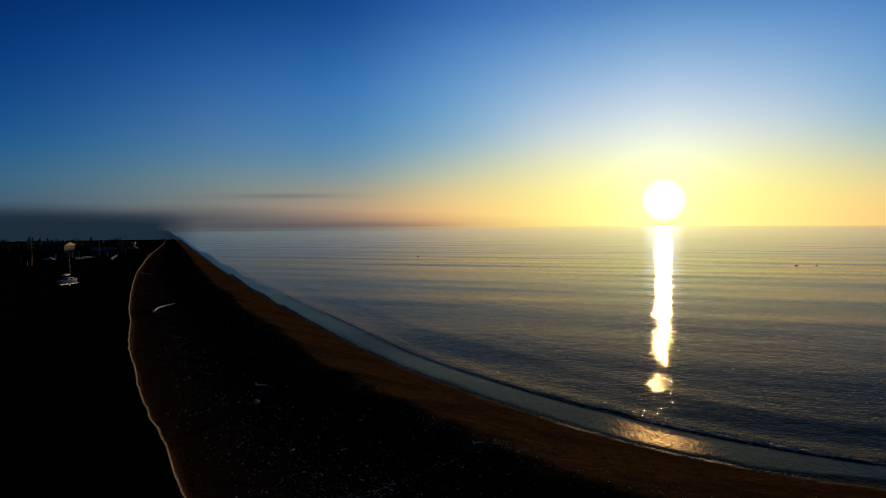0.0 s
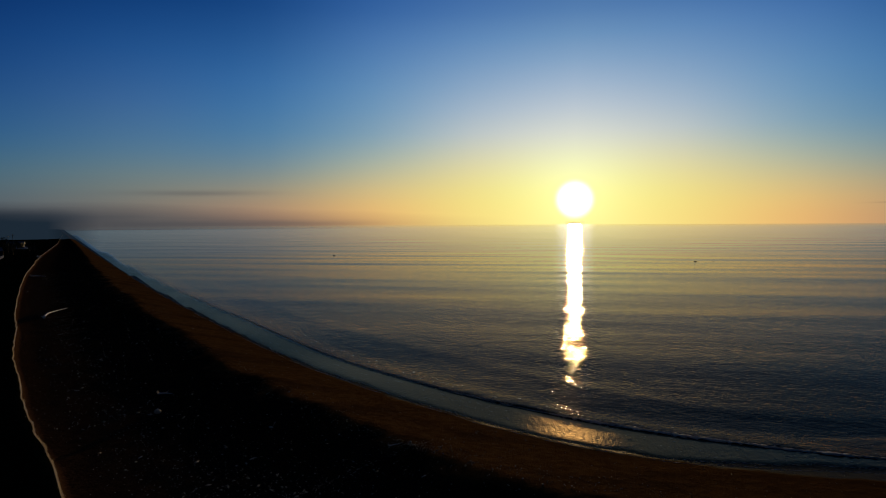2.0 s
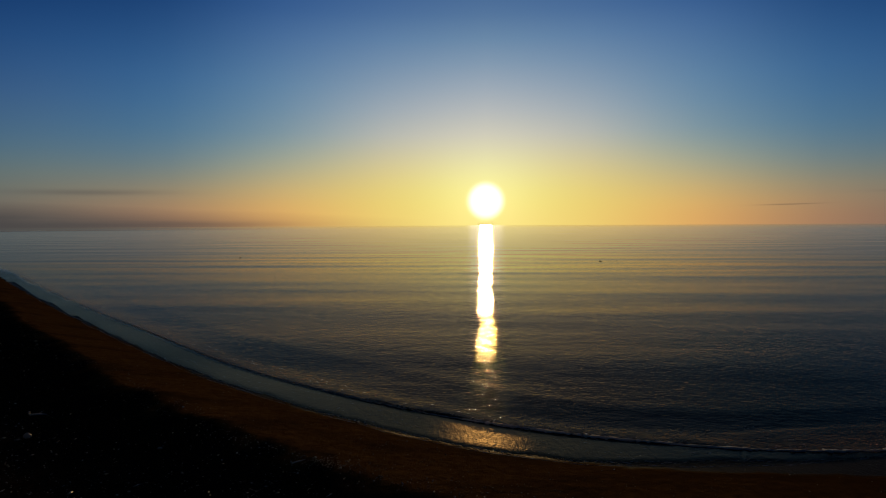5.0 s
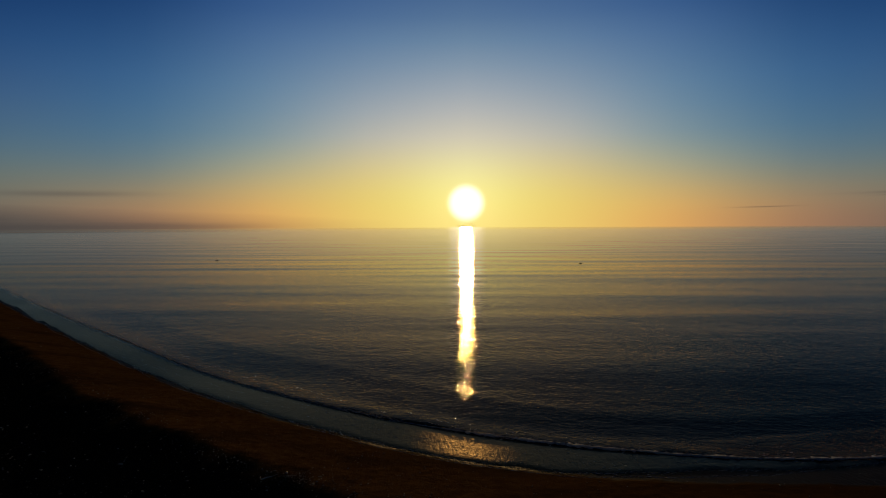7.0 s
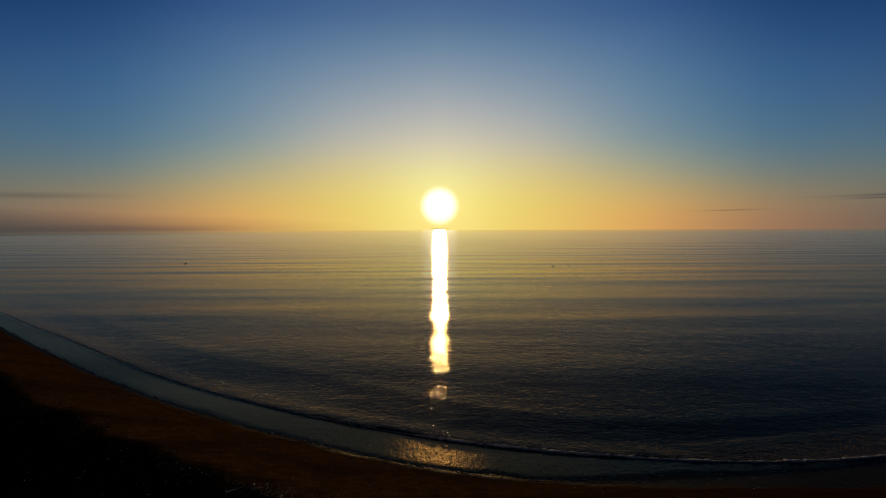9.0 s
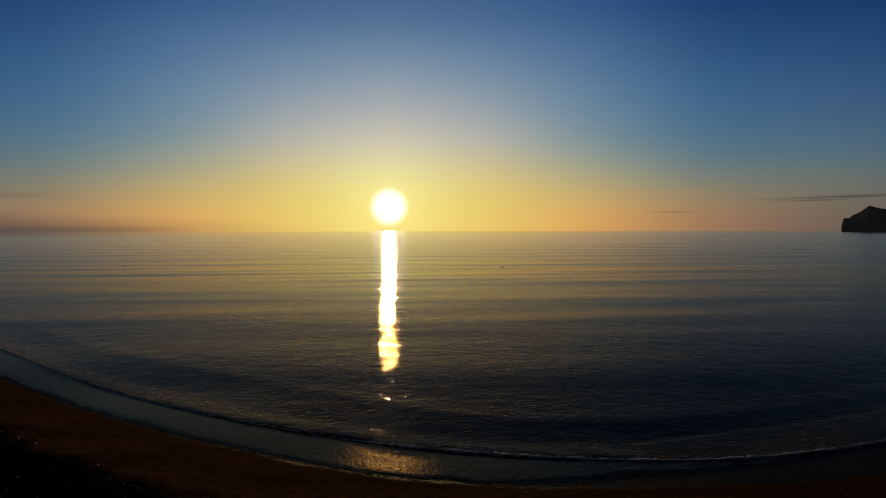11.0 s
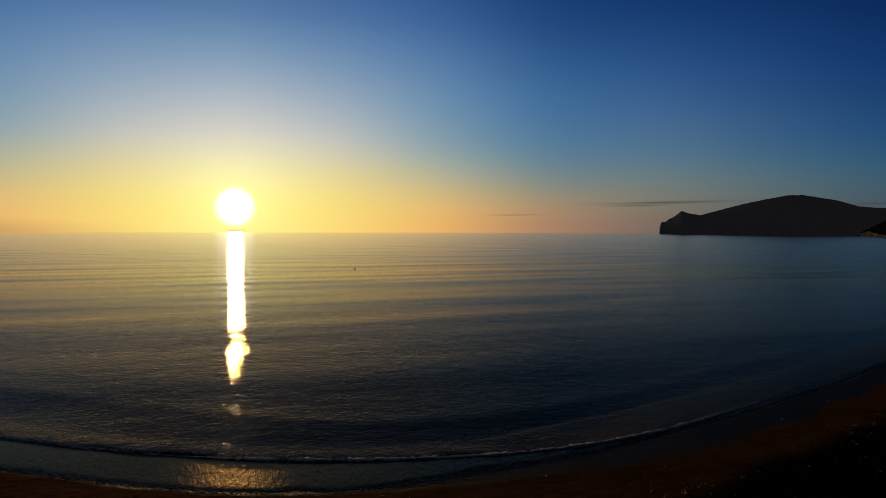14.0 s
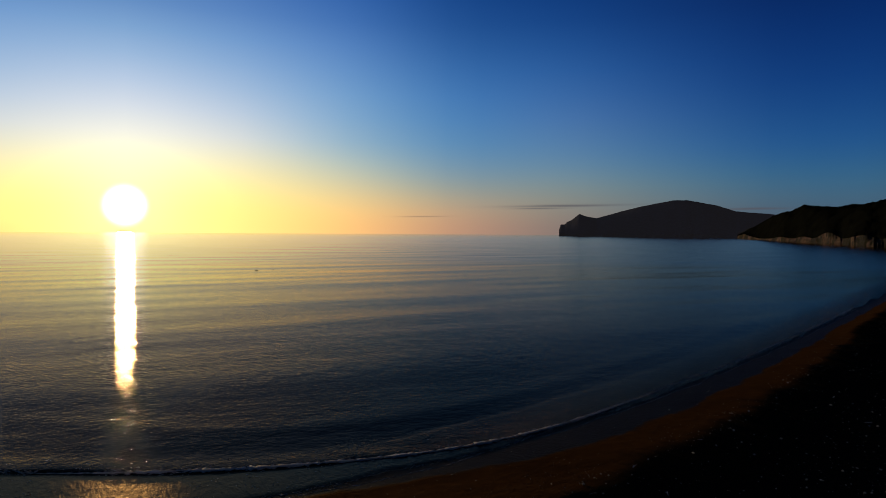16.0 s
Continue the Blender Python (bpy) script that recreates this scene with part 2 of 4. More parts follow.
def ground_look(k, s):
    p = k.place()
    d = k.attr("inland")
    n1 = k.noise(p, 0.16, 4.0)
    n2 = k.noise(p, 1.3, 4.0)
    n3 = k.noise(p, 9.0, 3.0)
    dd = k.math("ADD", d, k.math("MULTIPLY", k.math("SUBTRACT", n1, 0.5), 3.0))
    finger = k.noise(k.stretch(p, (0.34, 0.11, 0), 35), 1.0, 4.0, 0.65)
    dd = k.math("ADD", dd, k.math("MULTIPLY", k.math("SUBTRACT", finger, 0.5), 8.0))
    sand = k.mix(k.scale01(n2, 0.3, 0.7), (0.102, 0.050, 0.015, 1), (0.178, 0.089, 0.027, 1))
    sand = k.mix(k.math("MULTIPLY", k.scale01(k.noise(k.stretch(p, (0.10, 0.22, 0)), 1.0, 4.0, 0.6), 0.48, 0.66), 0.75), sand, (0.06, 0.034, 0.015, 1))
    sep = k.node("ShaderNodeSeparateXYZ")
    k.put(p, sep.inputs[0])
    # sand turns darker towards the east, from x 2 to 22
    east_tone = k.math("MULTIPLY", k.scale01(sep.outputs[0], 2.0, 22.0), 0.75)
    sand = k.mix(east_tone, sand, (0.055, 0.026, 0.009, 1))
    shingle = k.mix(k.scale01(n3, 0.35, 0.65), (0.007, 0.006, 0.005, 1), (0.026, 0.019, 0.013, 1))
    # earth of the bank lip, paled towards white to paint in its sunlit rim
    sunlit_earth = k.mix(k.scale01(n3, 0.35, 0.65), (0.64, 0.59, 0.50, 1), (0.85, 0.81, 0.72, 1))
    brown = k.mix(k.scale01(n3, 0.35, 0.65), (0.040, 0.020, 0.010, 1), (0.11, 0.055, 0.026, 1))
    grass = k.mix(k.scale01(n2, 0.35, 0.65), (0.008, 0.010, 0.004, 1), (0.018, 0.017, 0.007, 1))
    reach = k.math("MULTIPLY", k.scale01(sep.outputs[0], 8.0, 28.0), 4.4)
    wet = k.scale01(k.math("ADD", k.math("ADD", d, k.math("MULTIPLY", k.math("SUBTRACT", n1, 0.5), 2.0)), k.math("SUBTRACT", k.math("MULTIPLY", k.math("SUBTRACT", n2, 0.5), 1.0), reach)), 0.3, -0.3)
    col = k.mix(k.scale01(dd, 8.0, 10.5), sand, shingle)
    col = k.mix(k.math("MULTIPLY", k.scale01(dd, 17.0, 21.0), 0.75), col, brown)
    col = k.mix(k.math("MULTIPLY", k.scale01(d, 23.94, 23.96), k.scale01(n2, 0.36, 0.46)), col, sunlit_earth)
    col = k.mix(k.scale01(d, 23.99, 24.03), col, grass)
    col = k.mix(wet, col, (0.016, 0.010, 0.006, 1))
    # golden reflection put into the wet sand's sheen colour
    k.put((1.0, 0.74, 0.38, 1), s.inputs["Specular Tint"])
    s.inputs["IOR"].default_value = 1.075
    k.put(col, s.inputs["Base Color"])
    k.put(k.math("ADD", 0.92, k.math("MULTIPLY", wet, -0.5)), s.inputs["Roughness"])
    k.put(k.math("MULTIPLY", wet, 0.14), s.inputs["Specular IOR Level"])
    dry = k.math("SUBTRACT", 1.0, wet)
    h = k.math("MULTIPLY", k.math("ADD", k.math("MULTIPLY", n3, 0.05), k.math("MULTIPLY", n2, 0.10)), k.math("ADD", 0.06, dry))
    runs = k.noise(k.stretch(p, (5.0, 1.1, 0), 25), 1.0, 3.0, 0.6)
    h = k.math("ADD", h, k.math("MULTIPLY", k.math("MULTIPLY", runs, wet), 0.05))
    bump(k, s, h, 1.0)


def foam_look(k, s):
    p = k.place()
    col = k.mix(k.noise(p, 6.0, 4.0), (0.45, 0.45, 0.44, 1), (0.85, 0.85, 0.83, 1))
    k.put(col, s.inputs["Base Color"])
    bump(k, s, k.noise(p, 9.0, 3.0), 0.05)
    thin = k.node("ShaderNodeBsdfTranslucent")
    k.put(col, thin.inputs[0])
    both = k.node("ShaderNodeMixShader")
    both.inputs[0].default_value = 0.12
    k.put(s.outputs[0], both.inputs[1])
    k.put(thin.outputs[0], both.inputs[2])
    k.put(both.outputs[0], [n for n in k.tree.nodes if n.type == "OUTPUT_MATERIAL"][0].inputs[0])


def straw_look(k, s):
    p = k.place()
    col = k.mix(k.noise(p, 3.0, 3.0), (0.58, 0.50, 0.37, 1), (0.82, 0.73, 0.57, 1))
    k.put(col, s.inputs["Base Color"])
    thin = k.node("ShaderNodeBsdfTranslucent")
    k.put(col, thin.inputs[0])
    both = k.node("ShaderNodeMixShader")
    both.inputs[0].default_value = 0.5
    k.put(s.outputs[0], both.inputs[1])
    k.put(thin.outputs[0], both.inputs[2])
    k.put(both.outputs[0], [n for n in k.tree.nodes if n.type == "OUTPUT_MATERIAL"][0].inputs[0])


def hazed_scrub_look(k, s):
    p = k.place()
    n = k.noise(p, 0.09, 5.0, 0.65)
    # blue-grey of the distance haze is put into the far scrub's colour
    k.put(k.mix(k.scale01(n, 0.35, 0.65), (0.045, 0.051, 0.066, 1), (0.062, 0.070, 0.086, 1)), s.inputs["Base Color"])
    bump(k, s, n, 2.5)


def cliff_look(k, s):
    p = k.place()
    strata = k.noise(k.stretch(p, (0.02, 0.02, 0.35)), 1.0, 4.0, 0.6)
    fine = k.noise(p, 0.15, 5.0, 0.65)
    v = k.math("ADD", k.math("MULTIPLY", strata, 0.5), k.math("MULTIPLY", fine, 0.5))
    k.put(k.mix(k.scale01(v, 0.36, 0.64), (0.050, 0.035, 0.026, 1), (0.17, 0.122, 0.090, 1)), s.inputs["Base Color"])
    scrub = k.scale01(k.noise(p, 0.022, 4.0, 0.6), 0.43, 0.50)
    k.put(k.mix(scrub, s.inputs["Base Color"].links[0].from_socket, (0.018, 0.020, 0.013, 1)), s.inputs["Base Color"])
    bump(k, s, v, 4.0)


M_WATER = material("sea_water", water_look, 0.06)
M_GROUND = material("beach_ground", ground_look, 0.9, spec=0.2)
M_FOAM = material("foam", foam_look, 0.7)
M_STRAW = material("dry_straw", straw_look, 0.8)
M_HAZED_SCRUB = material("hazed_hill_scrub", hazed_scrub_look, 0.9, spec=0.0)
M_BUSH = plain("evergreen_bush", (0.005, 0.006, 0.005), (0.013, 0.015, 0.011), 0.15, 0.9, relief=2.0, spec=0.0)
M_CLIFF = material("pale_cliff", cliff_look, 0.9, spec=0.1)
M_ROCK = plain("dark_sea_rock", (0.016, 0.015, 0.014), (0.035, 0.031, 0.027), 0.05, 0.9, relief=2.0)
M_STONE = plain("pale_stone", (0.38, 0.32, 0.24), (0.68, 0.60, 0.48), 6.0, 0.3, relief=0.004)
M_WOOD = plain("bleached_driftwood", (0.70, 0.67, 0.62), (0.86, 0.84, 0.80), 4.0, 0.7, relief=0.01)
M_PAINT = plain("white_paint", (0.70, 0.70, 0.68), (0.82, 0.81, 0.79), 2.0, 0.45, relief=0.002)
M_BLUE = plain("blue_grey_hull", (0.20, 0.27, 0.36), (0.28, 0.36, 0.45), 2.0, 0.35, relief=0.002)
M_WALL = plain("weatherboard", (0.012, 0.010, 0.009), (0.026, 0.021, 0.018), 1.0, 0.75, relief=0.01)
M_ROOF = plain("dark_iron_roof", (0.05, 0.05, 0.055), (0.09, 0.085, 0.08), 1.5, 0.55, relief=0.01)
M_PALE_ROOF = plain("pale_iron_roof", (0.16, 0.165, 0.17), (0.24, 0.245, 0.25), 1.5, 0.6, relief=0.01)
M_GLASS = plain("dark_window_glass", (0.02, 0.022, 0.025), (0.03, 0.032, 0.035), 1.0, 0.06, relief=0.0)
M_POLE = plain("weathered_pole", (0.20, 0.16, 0.12), (0.30, 0.25, 0.20), 2.0, 0.85, relief=0.01)
M_TARP = plain("blue_grey_tarpaulin", (0.16, 0.20, 0.28), (0.24, 0.29, 0.38), 3.0, 0.5, relief=0.01)
M_METAL = plain("galvanised_steel", (0.45, 0.46, 0.47), (0.58, 0.59, 0.60), 3.0, 0.4, 0.8, relief=0.002)
M_RUBBER = plain("black_rubber", (0.02, 0.02, 0.02), (0.035, 0.035, 0.035), 4.0, 0.85, relief=0.004)
M_BARK = plain("bark", (0.06, 0.045, 0.03), (0.11, 0.085, 0.06), 3.0, 0.9, relief=0.02)
M_LEAF = plain("dark_foliage", (0.014, 0.021, 0.010), (0.032, 0.044, 0.019), 2.0, 0.7, relief=0.01)


# ---- mesh helpers ----
def mesh_from(name, verts, faces, mat, smooth=True, attrs=()):
    me = bpy.data.meshes.new(name)
    me.from_pydata([tuple(v) for v in verts], [], faces)
    me.materials.append(mat)
    if smooth:
        me.polygons.foreach_set("use_smooth", [True] * len(me.polygons))
    for an, values in attrs:
        a = me.attributes.new(an, "FLOAT", "POINT")
        a.data.foreach_set("value", np.asarray(values, dtype=np.float32))
    me.update()
    return me


def grid_faces(rows, cols, wrap=False):
    out = []
    for i in range(rows - 1):
        for j in range(cols - (0 if wrap else 1)):
            j2 = (j + 1) % cols
            out.append((i * cols + j, i * cols + j2, (i + 1) * cols + j2, (i + 1) * cols + j))
    return out


def part(name, bm, mat, parent=None, label="", smooth=False):
    me = bpy.data.meshes.new(name)
    bm.normal_update()
    bm.to_mesh(me)
    bm.free()
    me.materials.append(mat)
    if smooth:
        me.polygons.foreach_set("use_smooth", [True] * len(me.polygons))
    ob = new(name, me)
    if parent is not None:
        ob.parent = parent
    if label:
        tagged(ob, label)
    return ob


def box(bm, lo, hi, bevel=0.0):
    c = [(a + b) / 2 for a, b in zip(lo, hi)]
    s = [b - a for a, b in zip(lo, hi)]
    got = bmesh.ops.create_cube(bm, size=1.0, matrix=Matrix.Translation(c) @ Matrix.Diagonal((*s, 1)))
    if bevel:
        edges = {e for v in got["verts"] for e in v.link_edges}
        bmesh.ops.bevel(bm, geom=list(edges), offset=bevel, segments=2, affect="EDGES", profile=0.5)
    return bm


def tube(bm, points, radii, sides=8):
    """A bent, tapered round bar through the points."""
    rings = []
    pts = [Vector(p) for p in points]
    for i, p in enumerate(pts):
        t = (pts[min(i + 1, len(pts) - 1)] - pts[max(i - 1, 0)]).normalized()
        a = t.orthogonal().normalized()
        b = t.cross(a)
        if rings:
            ref = rings[-1][1]
            a = (ref - t * ref.dot(t)).normalized()
            b = t.cross(a)
        ring = [bm.verts.new(p + radii[i] * (math.cos(q) * a + math.sin(q) * b)) for q in (2 * math.pi * j / sides for j in range(sides))]
        rings.append((ring, a))
    for (r0, _), (r1, _) in zip(rings, rings[1:]):
        for j in range(sides):
            bm.faces.new((r0[j], r0[(j + 1) % sides], r1[(j + 1) % sides], r1[j]))
    bm.faces.new(rings[0][0][::-1])
    bm.faces.new(rings[-1][0])
    return bm


# ---- the shore in plan ----
def shore_y(x):
    bay = 26.81 - 0.2932 * (x - 2.5) + 0.7063 * np.sqrt((x - 2.5) ** 2 + 24.17 ** 2)
    return bay - 1.6 * np.exp(-((x - 3.0) / 14.0) ** 2) - 1.1 * np.exp(-((x + 28.0) / 18.0) ** 2) + 0.06 * 20.0 * np.logaddexp(0.0, (-60.0 - x) / 20.0)


def graded(step, fine, end, grow):
    out = [0.0]
    while out[-1] < end:
        s = step if out[-1] < fine else step + (out[-1] - fine) * grow
        out.append(out[-1] + s)
    return out


def inland_at(d, crest, lip):
    """Distance inland, drawn out so that the shingle crest is at 9 and the bank's lip at 24."""
    return float(np.interp(d, [-400, 0, crest, lip, lip + 4000], [-400, 0, 9, 24, 4024]))


def profile(d, crest, lip):
    """Height of the ground by its distance inland, with the shingle crest and the bank."""
    xs = [-400, -30, -6, 0, 6.5, 9, 11.5, 15, 18.5, 22.4, 23.75, 24, 24.4, 27, 34, 4000]
    zs = [-18, -1.4, 0.0, 0.15, 1.12, 1.5, 1.36, 1.19, 1.04, 1.0, 1.1, 1.72, 1.74, 1.4, 1.2, 1.2]
    return float(np.interp(inland_at(d, crest, lip), xs, zs))


def lip_at(x):
    return float(np.interp(x, [-900, -640, -344, -205, -124, -65, -30, -14, -5, 20, 60, 200], [6, 8, 15.5, 23, 25, 25, 24.6, 25.6, 27.2, 29, 27, 24]))


def crest_at(x):
    return float(np.interp(x, [-640, -271, -120, -30, -12, 0, 20, 43, 73, 103, 200], [3, 5, 7.5, 7.6, 8.5, 9.9, 10.3, 8.6, 7, 5.6, 5]))


def build_ground():
    half = graded(0.8, 110, 4200, 0.04)
    xs = np.array(sorted([-v for v in half[1:]] + half)) * 0.75 - 10
    xs = xs[xs < 1500]
    ns = sorted([-v for v in graded(0.6, 12, 60, 0.3)[1:]] + graded(0.5, 22, 22, 0.1)[:-1]
                + [22, 22.5, 22.9, 23.2, 23.45, 23.7, 23.85, 24, 24.2, 24.5, 25, 25.6, 26.3, 27, 28, 29.5, 31.5] + [34 + v for v in graded(2.0, 8, 2600, 0.12)])
    ys = shore_y(xs)
    slope = np.gradient(ys, xs)
    ln = np.sqrt(1 + slope ** 2)
    nx, ny = slope / ln, -1 / ln
    verts, inland = [], []
    for x, y, ax, ay in zip(xs, ys, nx, ny):
        s = x * 1.3
        crest = crest_at(x) + 1.0 * noise.noise((s * 0.045, 3, 0)) + 0.9 * noise.noise((s * 0.16, 7, 0))
        lip = lip_at(x) + 0.35 * noise.noise((s * 0.05, 11, 0)) + 0.15 * noise.noise((s * 0.4, 5, 0))
        for n in ns:
            d = float(np.interp(n, [-400, 0, 9, 24, 4024], [-400, 0, crest, lip, lip + 4000]))
            px, py = x + ax * d, y + ay * d
            z = profile(d, crest, lip)
            if d > 1:
                z += 0.05 * min(1, (d - 1) / 6) * noise.noise((px * 0.5, py * 0.5, 0)) + 0.03 * noise.noise((px * 1.9, py * 1.9, 2)) * min(1, (d - 1) / 6)
            if 23.6 < n < 25.5:
                z += 0.06 * noise.noise((px * 1.1, py * 1.1, 9))
            verts.append((px, py, z))
            inland.append(n)
    me = mesh_from("ground", verts, grid_faces(len(xs), len(ns)), M_GROUND, attrs=[("inland", inland)])
    return tagged(new("ground", me), "sand and dark shingle beach with grass bank behind", "ground", kind="structure")


SHORE_X = np.concatenate([np.linspace(-900, -100, 400), np.linspace(-99.5, 120, 440), np.linspace(122, 900, 300)])
SHORE = np.stack([SHORE_X, shore_y(SHORE_X)], 1)


def offshore(px, py):
    """Distance seaward of the shore, for points inside about 80 m of it."""
    out = np.empty(len(px))
    for i in range(0, len(px), 2000):
        q = np.stack([px[i:i + 2000], py[i:i + 2000]], 1)
        dist = np.sqrt(((q[:, None, :] - SHORE[None]) ** 2).sum(2)).min(1)
        out[i:i + 2000] = np.where(q[:, 1] > shore_y(q[:, 0]), dist, -dist)
    return out


def breaker_at(x):
    """How far out the small breaker stands."""
    return 4.9 - 3.6 / (1 + math.exp(-(x - 16) / 4.0)) + 1.1 * math.exp(-(x / 9.0) ** 2) + 0.6 * noise.noise((x * 0.05, 1, 0))


def wash_at(x):
    """How far out the ragged edge of the thin wash lies."""
    return max(0.15, 0.55 + 0.7 * noise.noise((x * 0.11, 14, 0)) + 0.3 * noise.noise((x * 0.45, 17, 0)))


def sea_z(x, y, q):
    """Height of the water, q metres off the shore, with breaker, swell and the thin wash."""
    z = 0.0
    if -2 < q < 40:
        b = breaker_at(x)
        u = q - b - 0.35 * noise.noise((x * 0.4, 6, 0)) - 0.15 * noise.noise((x * 1.3, 9, 0))
        amp = 0.15 * max(0.25, 0.8 + 0.7 * noise.noise((x * 0.06, 4, 0)))
        z += amp * (math.exp(-(u / 0.55) ** 2) if u < 0 else math.exp(-(u / 2.2) ** 2))
        u2 = q - b - 9 - 2 * noise.noise((x * 0.03, 8, 0))
        z += 0.035 * math.exp(-(u2 / 1.8) ** 2)
        z += 0.008 * noise.noise((x * 0.9, y * 0.9, 0))
        if q < 7:
            w = wash_at(x)
            z = max(z, profile(-q, 9.0, 24.0) + 0.035 * max(-2.0, min(1.0, (q - w) / 0.4)) + 0.005 * noise.noise((x * 2.1, y * 2.1, 4)))
    if q > 5 and abs(x) < 400 and y < 700:
        z += 0.06 * noise.noise((x * 0.02 + 3, y * 0.09, 5)) * min(1, (q - 5) / 20)
    return z


def build_sea():
    radii = 12.0 + np.array(graded(0.3, 26, 4870, 0.022))[1:]
    radii = radii * (4890 / radii[-1])
    n = 760
    angs = np.linspace(0, 2 * math.pi, n, endpoint=False)
    cx, cy = 4.0, 22.0
    px = (cx + radii[:, None] * np.cos(angs)).ravel()
    py = (cy + radii[:, None] * np.sin(angs)).ravel()
    close = (py < shore_y(px) + 90) & (np.abs(px) < 800)
    d = np.where(py > shore_y(px), 90.0, -90.0)
    d[close] = offshore(px[close], py[close])
    verts = [(x, y, sea_z(x, y, q)) for x, y, q in zip(px, py, d)]
    sheet = np.zeros(len(d))
    for i in np.nonzero((d > -1) & (d < 12))[0]:
        sheet[i] = min(1.0, max(0.0, (breaker_at(px[i]) - 0.1 - d[i]) / 0.5)) * (1 - 0.85 / (1 + math.exp(-(px[i] - 17) / 3.5)))
    faces = grid_faces(len(radii), n, wrap=True)
    deep = (d > 0.2)
    faces = [q[::-1] for q in faces if all(deep[v] for v in q)]
    me = mesh_from("water", verts, faces, M_WATER, attrs=[("offshore", d), ("sheet", sheet)])
    return tagged(new("water", me), "calm dark blue sea with small ripples and low swell", "sea", kind="structure")


build_ground()
build_sea()


# ---- the headland ----
HILLS = {
    "far": dict(az=(37.0, 37.08, 37.5, 37.65, 38.1, 38.75, 39.2, 40.2, 42.0, 44.0, 46.6, 47.6, 49.9, 51.4, 54, 58),
                el=(0.1, 0.78, 0.80, 1.0, 1.2, 1.77, 1.6, 1.37, 1.9, 2.44, 2.98, 2.97, 2.5, 1.95, 1.7, 1.0),
                base_az=(37, 45, 50, 52.5, 58), base=(3300, 3150, 3050, 3000, 2950), cliff=12.0, depth=500.0, bush=1.6, cover=M_HAZED_SCRUB, rock=M_ROCK, rock_label="dark rocky sea cliff"),
    "near": dict(az=(51.5, 53, 54, 55.2, 56.2, 58, 60, 61.7, 66, 74),
                 el=(0.0, 0.8, 1.5, 1.9, 2.36, 2.2, 2.35, 2.72, 3.3, 3.6),
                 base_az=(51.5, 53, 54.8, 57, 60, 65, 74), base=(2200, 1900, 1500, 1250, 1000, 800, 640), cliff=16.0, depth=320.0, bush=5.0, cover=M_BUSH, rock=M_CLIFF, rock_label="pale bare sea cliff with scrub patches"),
}


def build_headland(spec, label, seed):
    az = np.arange(spec["az"][0], spec["az"][-1], 0.06)
    el = np.interp(az, spec["az"], spec["el"])
    el = np.convolve(np.pad(el, 1, "edge"), np.ones(3) / 3, "valid")
    base = np.interp(az, spec["base_az"], spec["base"])
    us = [0, 0.02, 0.035, 0.05, 0.08] + list(np.linspace(0.12, 1.0, 22)) + [1.15, 1.35, 1.7]
    verts, cliff_verts = [], []
    for a, e, b in zip(az, el, base):
        b = b * (1 + 0.006 * noise.noise((a * 0.5, seed, 0)))
        ridge = b + spec["depth"]
        top = max(2.0, H + ridge * math.tan(radians(e * 0.95)))
        hc = min(spec["cliff"] * (0.75 + 0.9 * noise.noise((a * 0.8, seed, 6))), top * 0.6)
        for u in us:
            r = b + spec["depth"] * u
            if u <= 0.05:
                z = -2 + (hc + 2) * (u / 0.05) ** 0.8
                r += 14 * noise.noise((a * 3, u * 20, seed)) + 7 * noise.noise((a * 9, u * 30, seed))
            elif u <= 1:
                w = (u - 0.05) / 0.95
                z = hc + (top - hc) * (math.sin(w * math.pi / 2) ** 1.15)
                wx, wy = r * math.sin(radians(a)), r * math.cos(radians(a))
                z += (0.02 * top * noise.noise((wx / 170, wy / 170, seed + 4)) + 0.02 * top * noise.noise((wx / 60, wy / 60, seed))) * math.sin(w * math.pi) ** 0.6
                z += spec["bush"] * noise.noise((wx / 14, wy / 14, seed + 1))
            else:
                z = top * max(0, 1 - (u - 1) * 1.3) - 2
            q = radians(a)
            verts.append((r * math.sin(q), r * math.cos(q), z))
    cols = len(us)
    faces = grid_faces(len(az), cols)
    hill = new("headland")
    slope_f = [q for q in faces if (q[0] % cols) >= 3]
    cliff_f = [q for q in faces if (q[0] % cols) < 3]
    for name, fs, mat, lab in (("hillside", slope_f, spec["cover"], "dark scrub-covered hillside"), ("cliff", cliff_f, spec["rock"], spec["rock_label"])):
        used = sorted({v for q in fs for v in q})
        at = {v: i for i, v in enumerate(used)}
        me = mesh_from(name, [verts[v] for v in used], [tuple(at[v] for v in q)[::-1] for q in fs], mat)
        ob = new(name, me)
        ob.parent = hill
        tagged(ob, lab)
    return tagged(hill, label, "headland", kind="structure")


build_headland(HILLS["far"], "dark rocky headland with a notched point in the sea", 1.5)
build_headland(HILLS["near"], "dark wooded coastal hill above pale cliffs", 7.5)


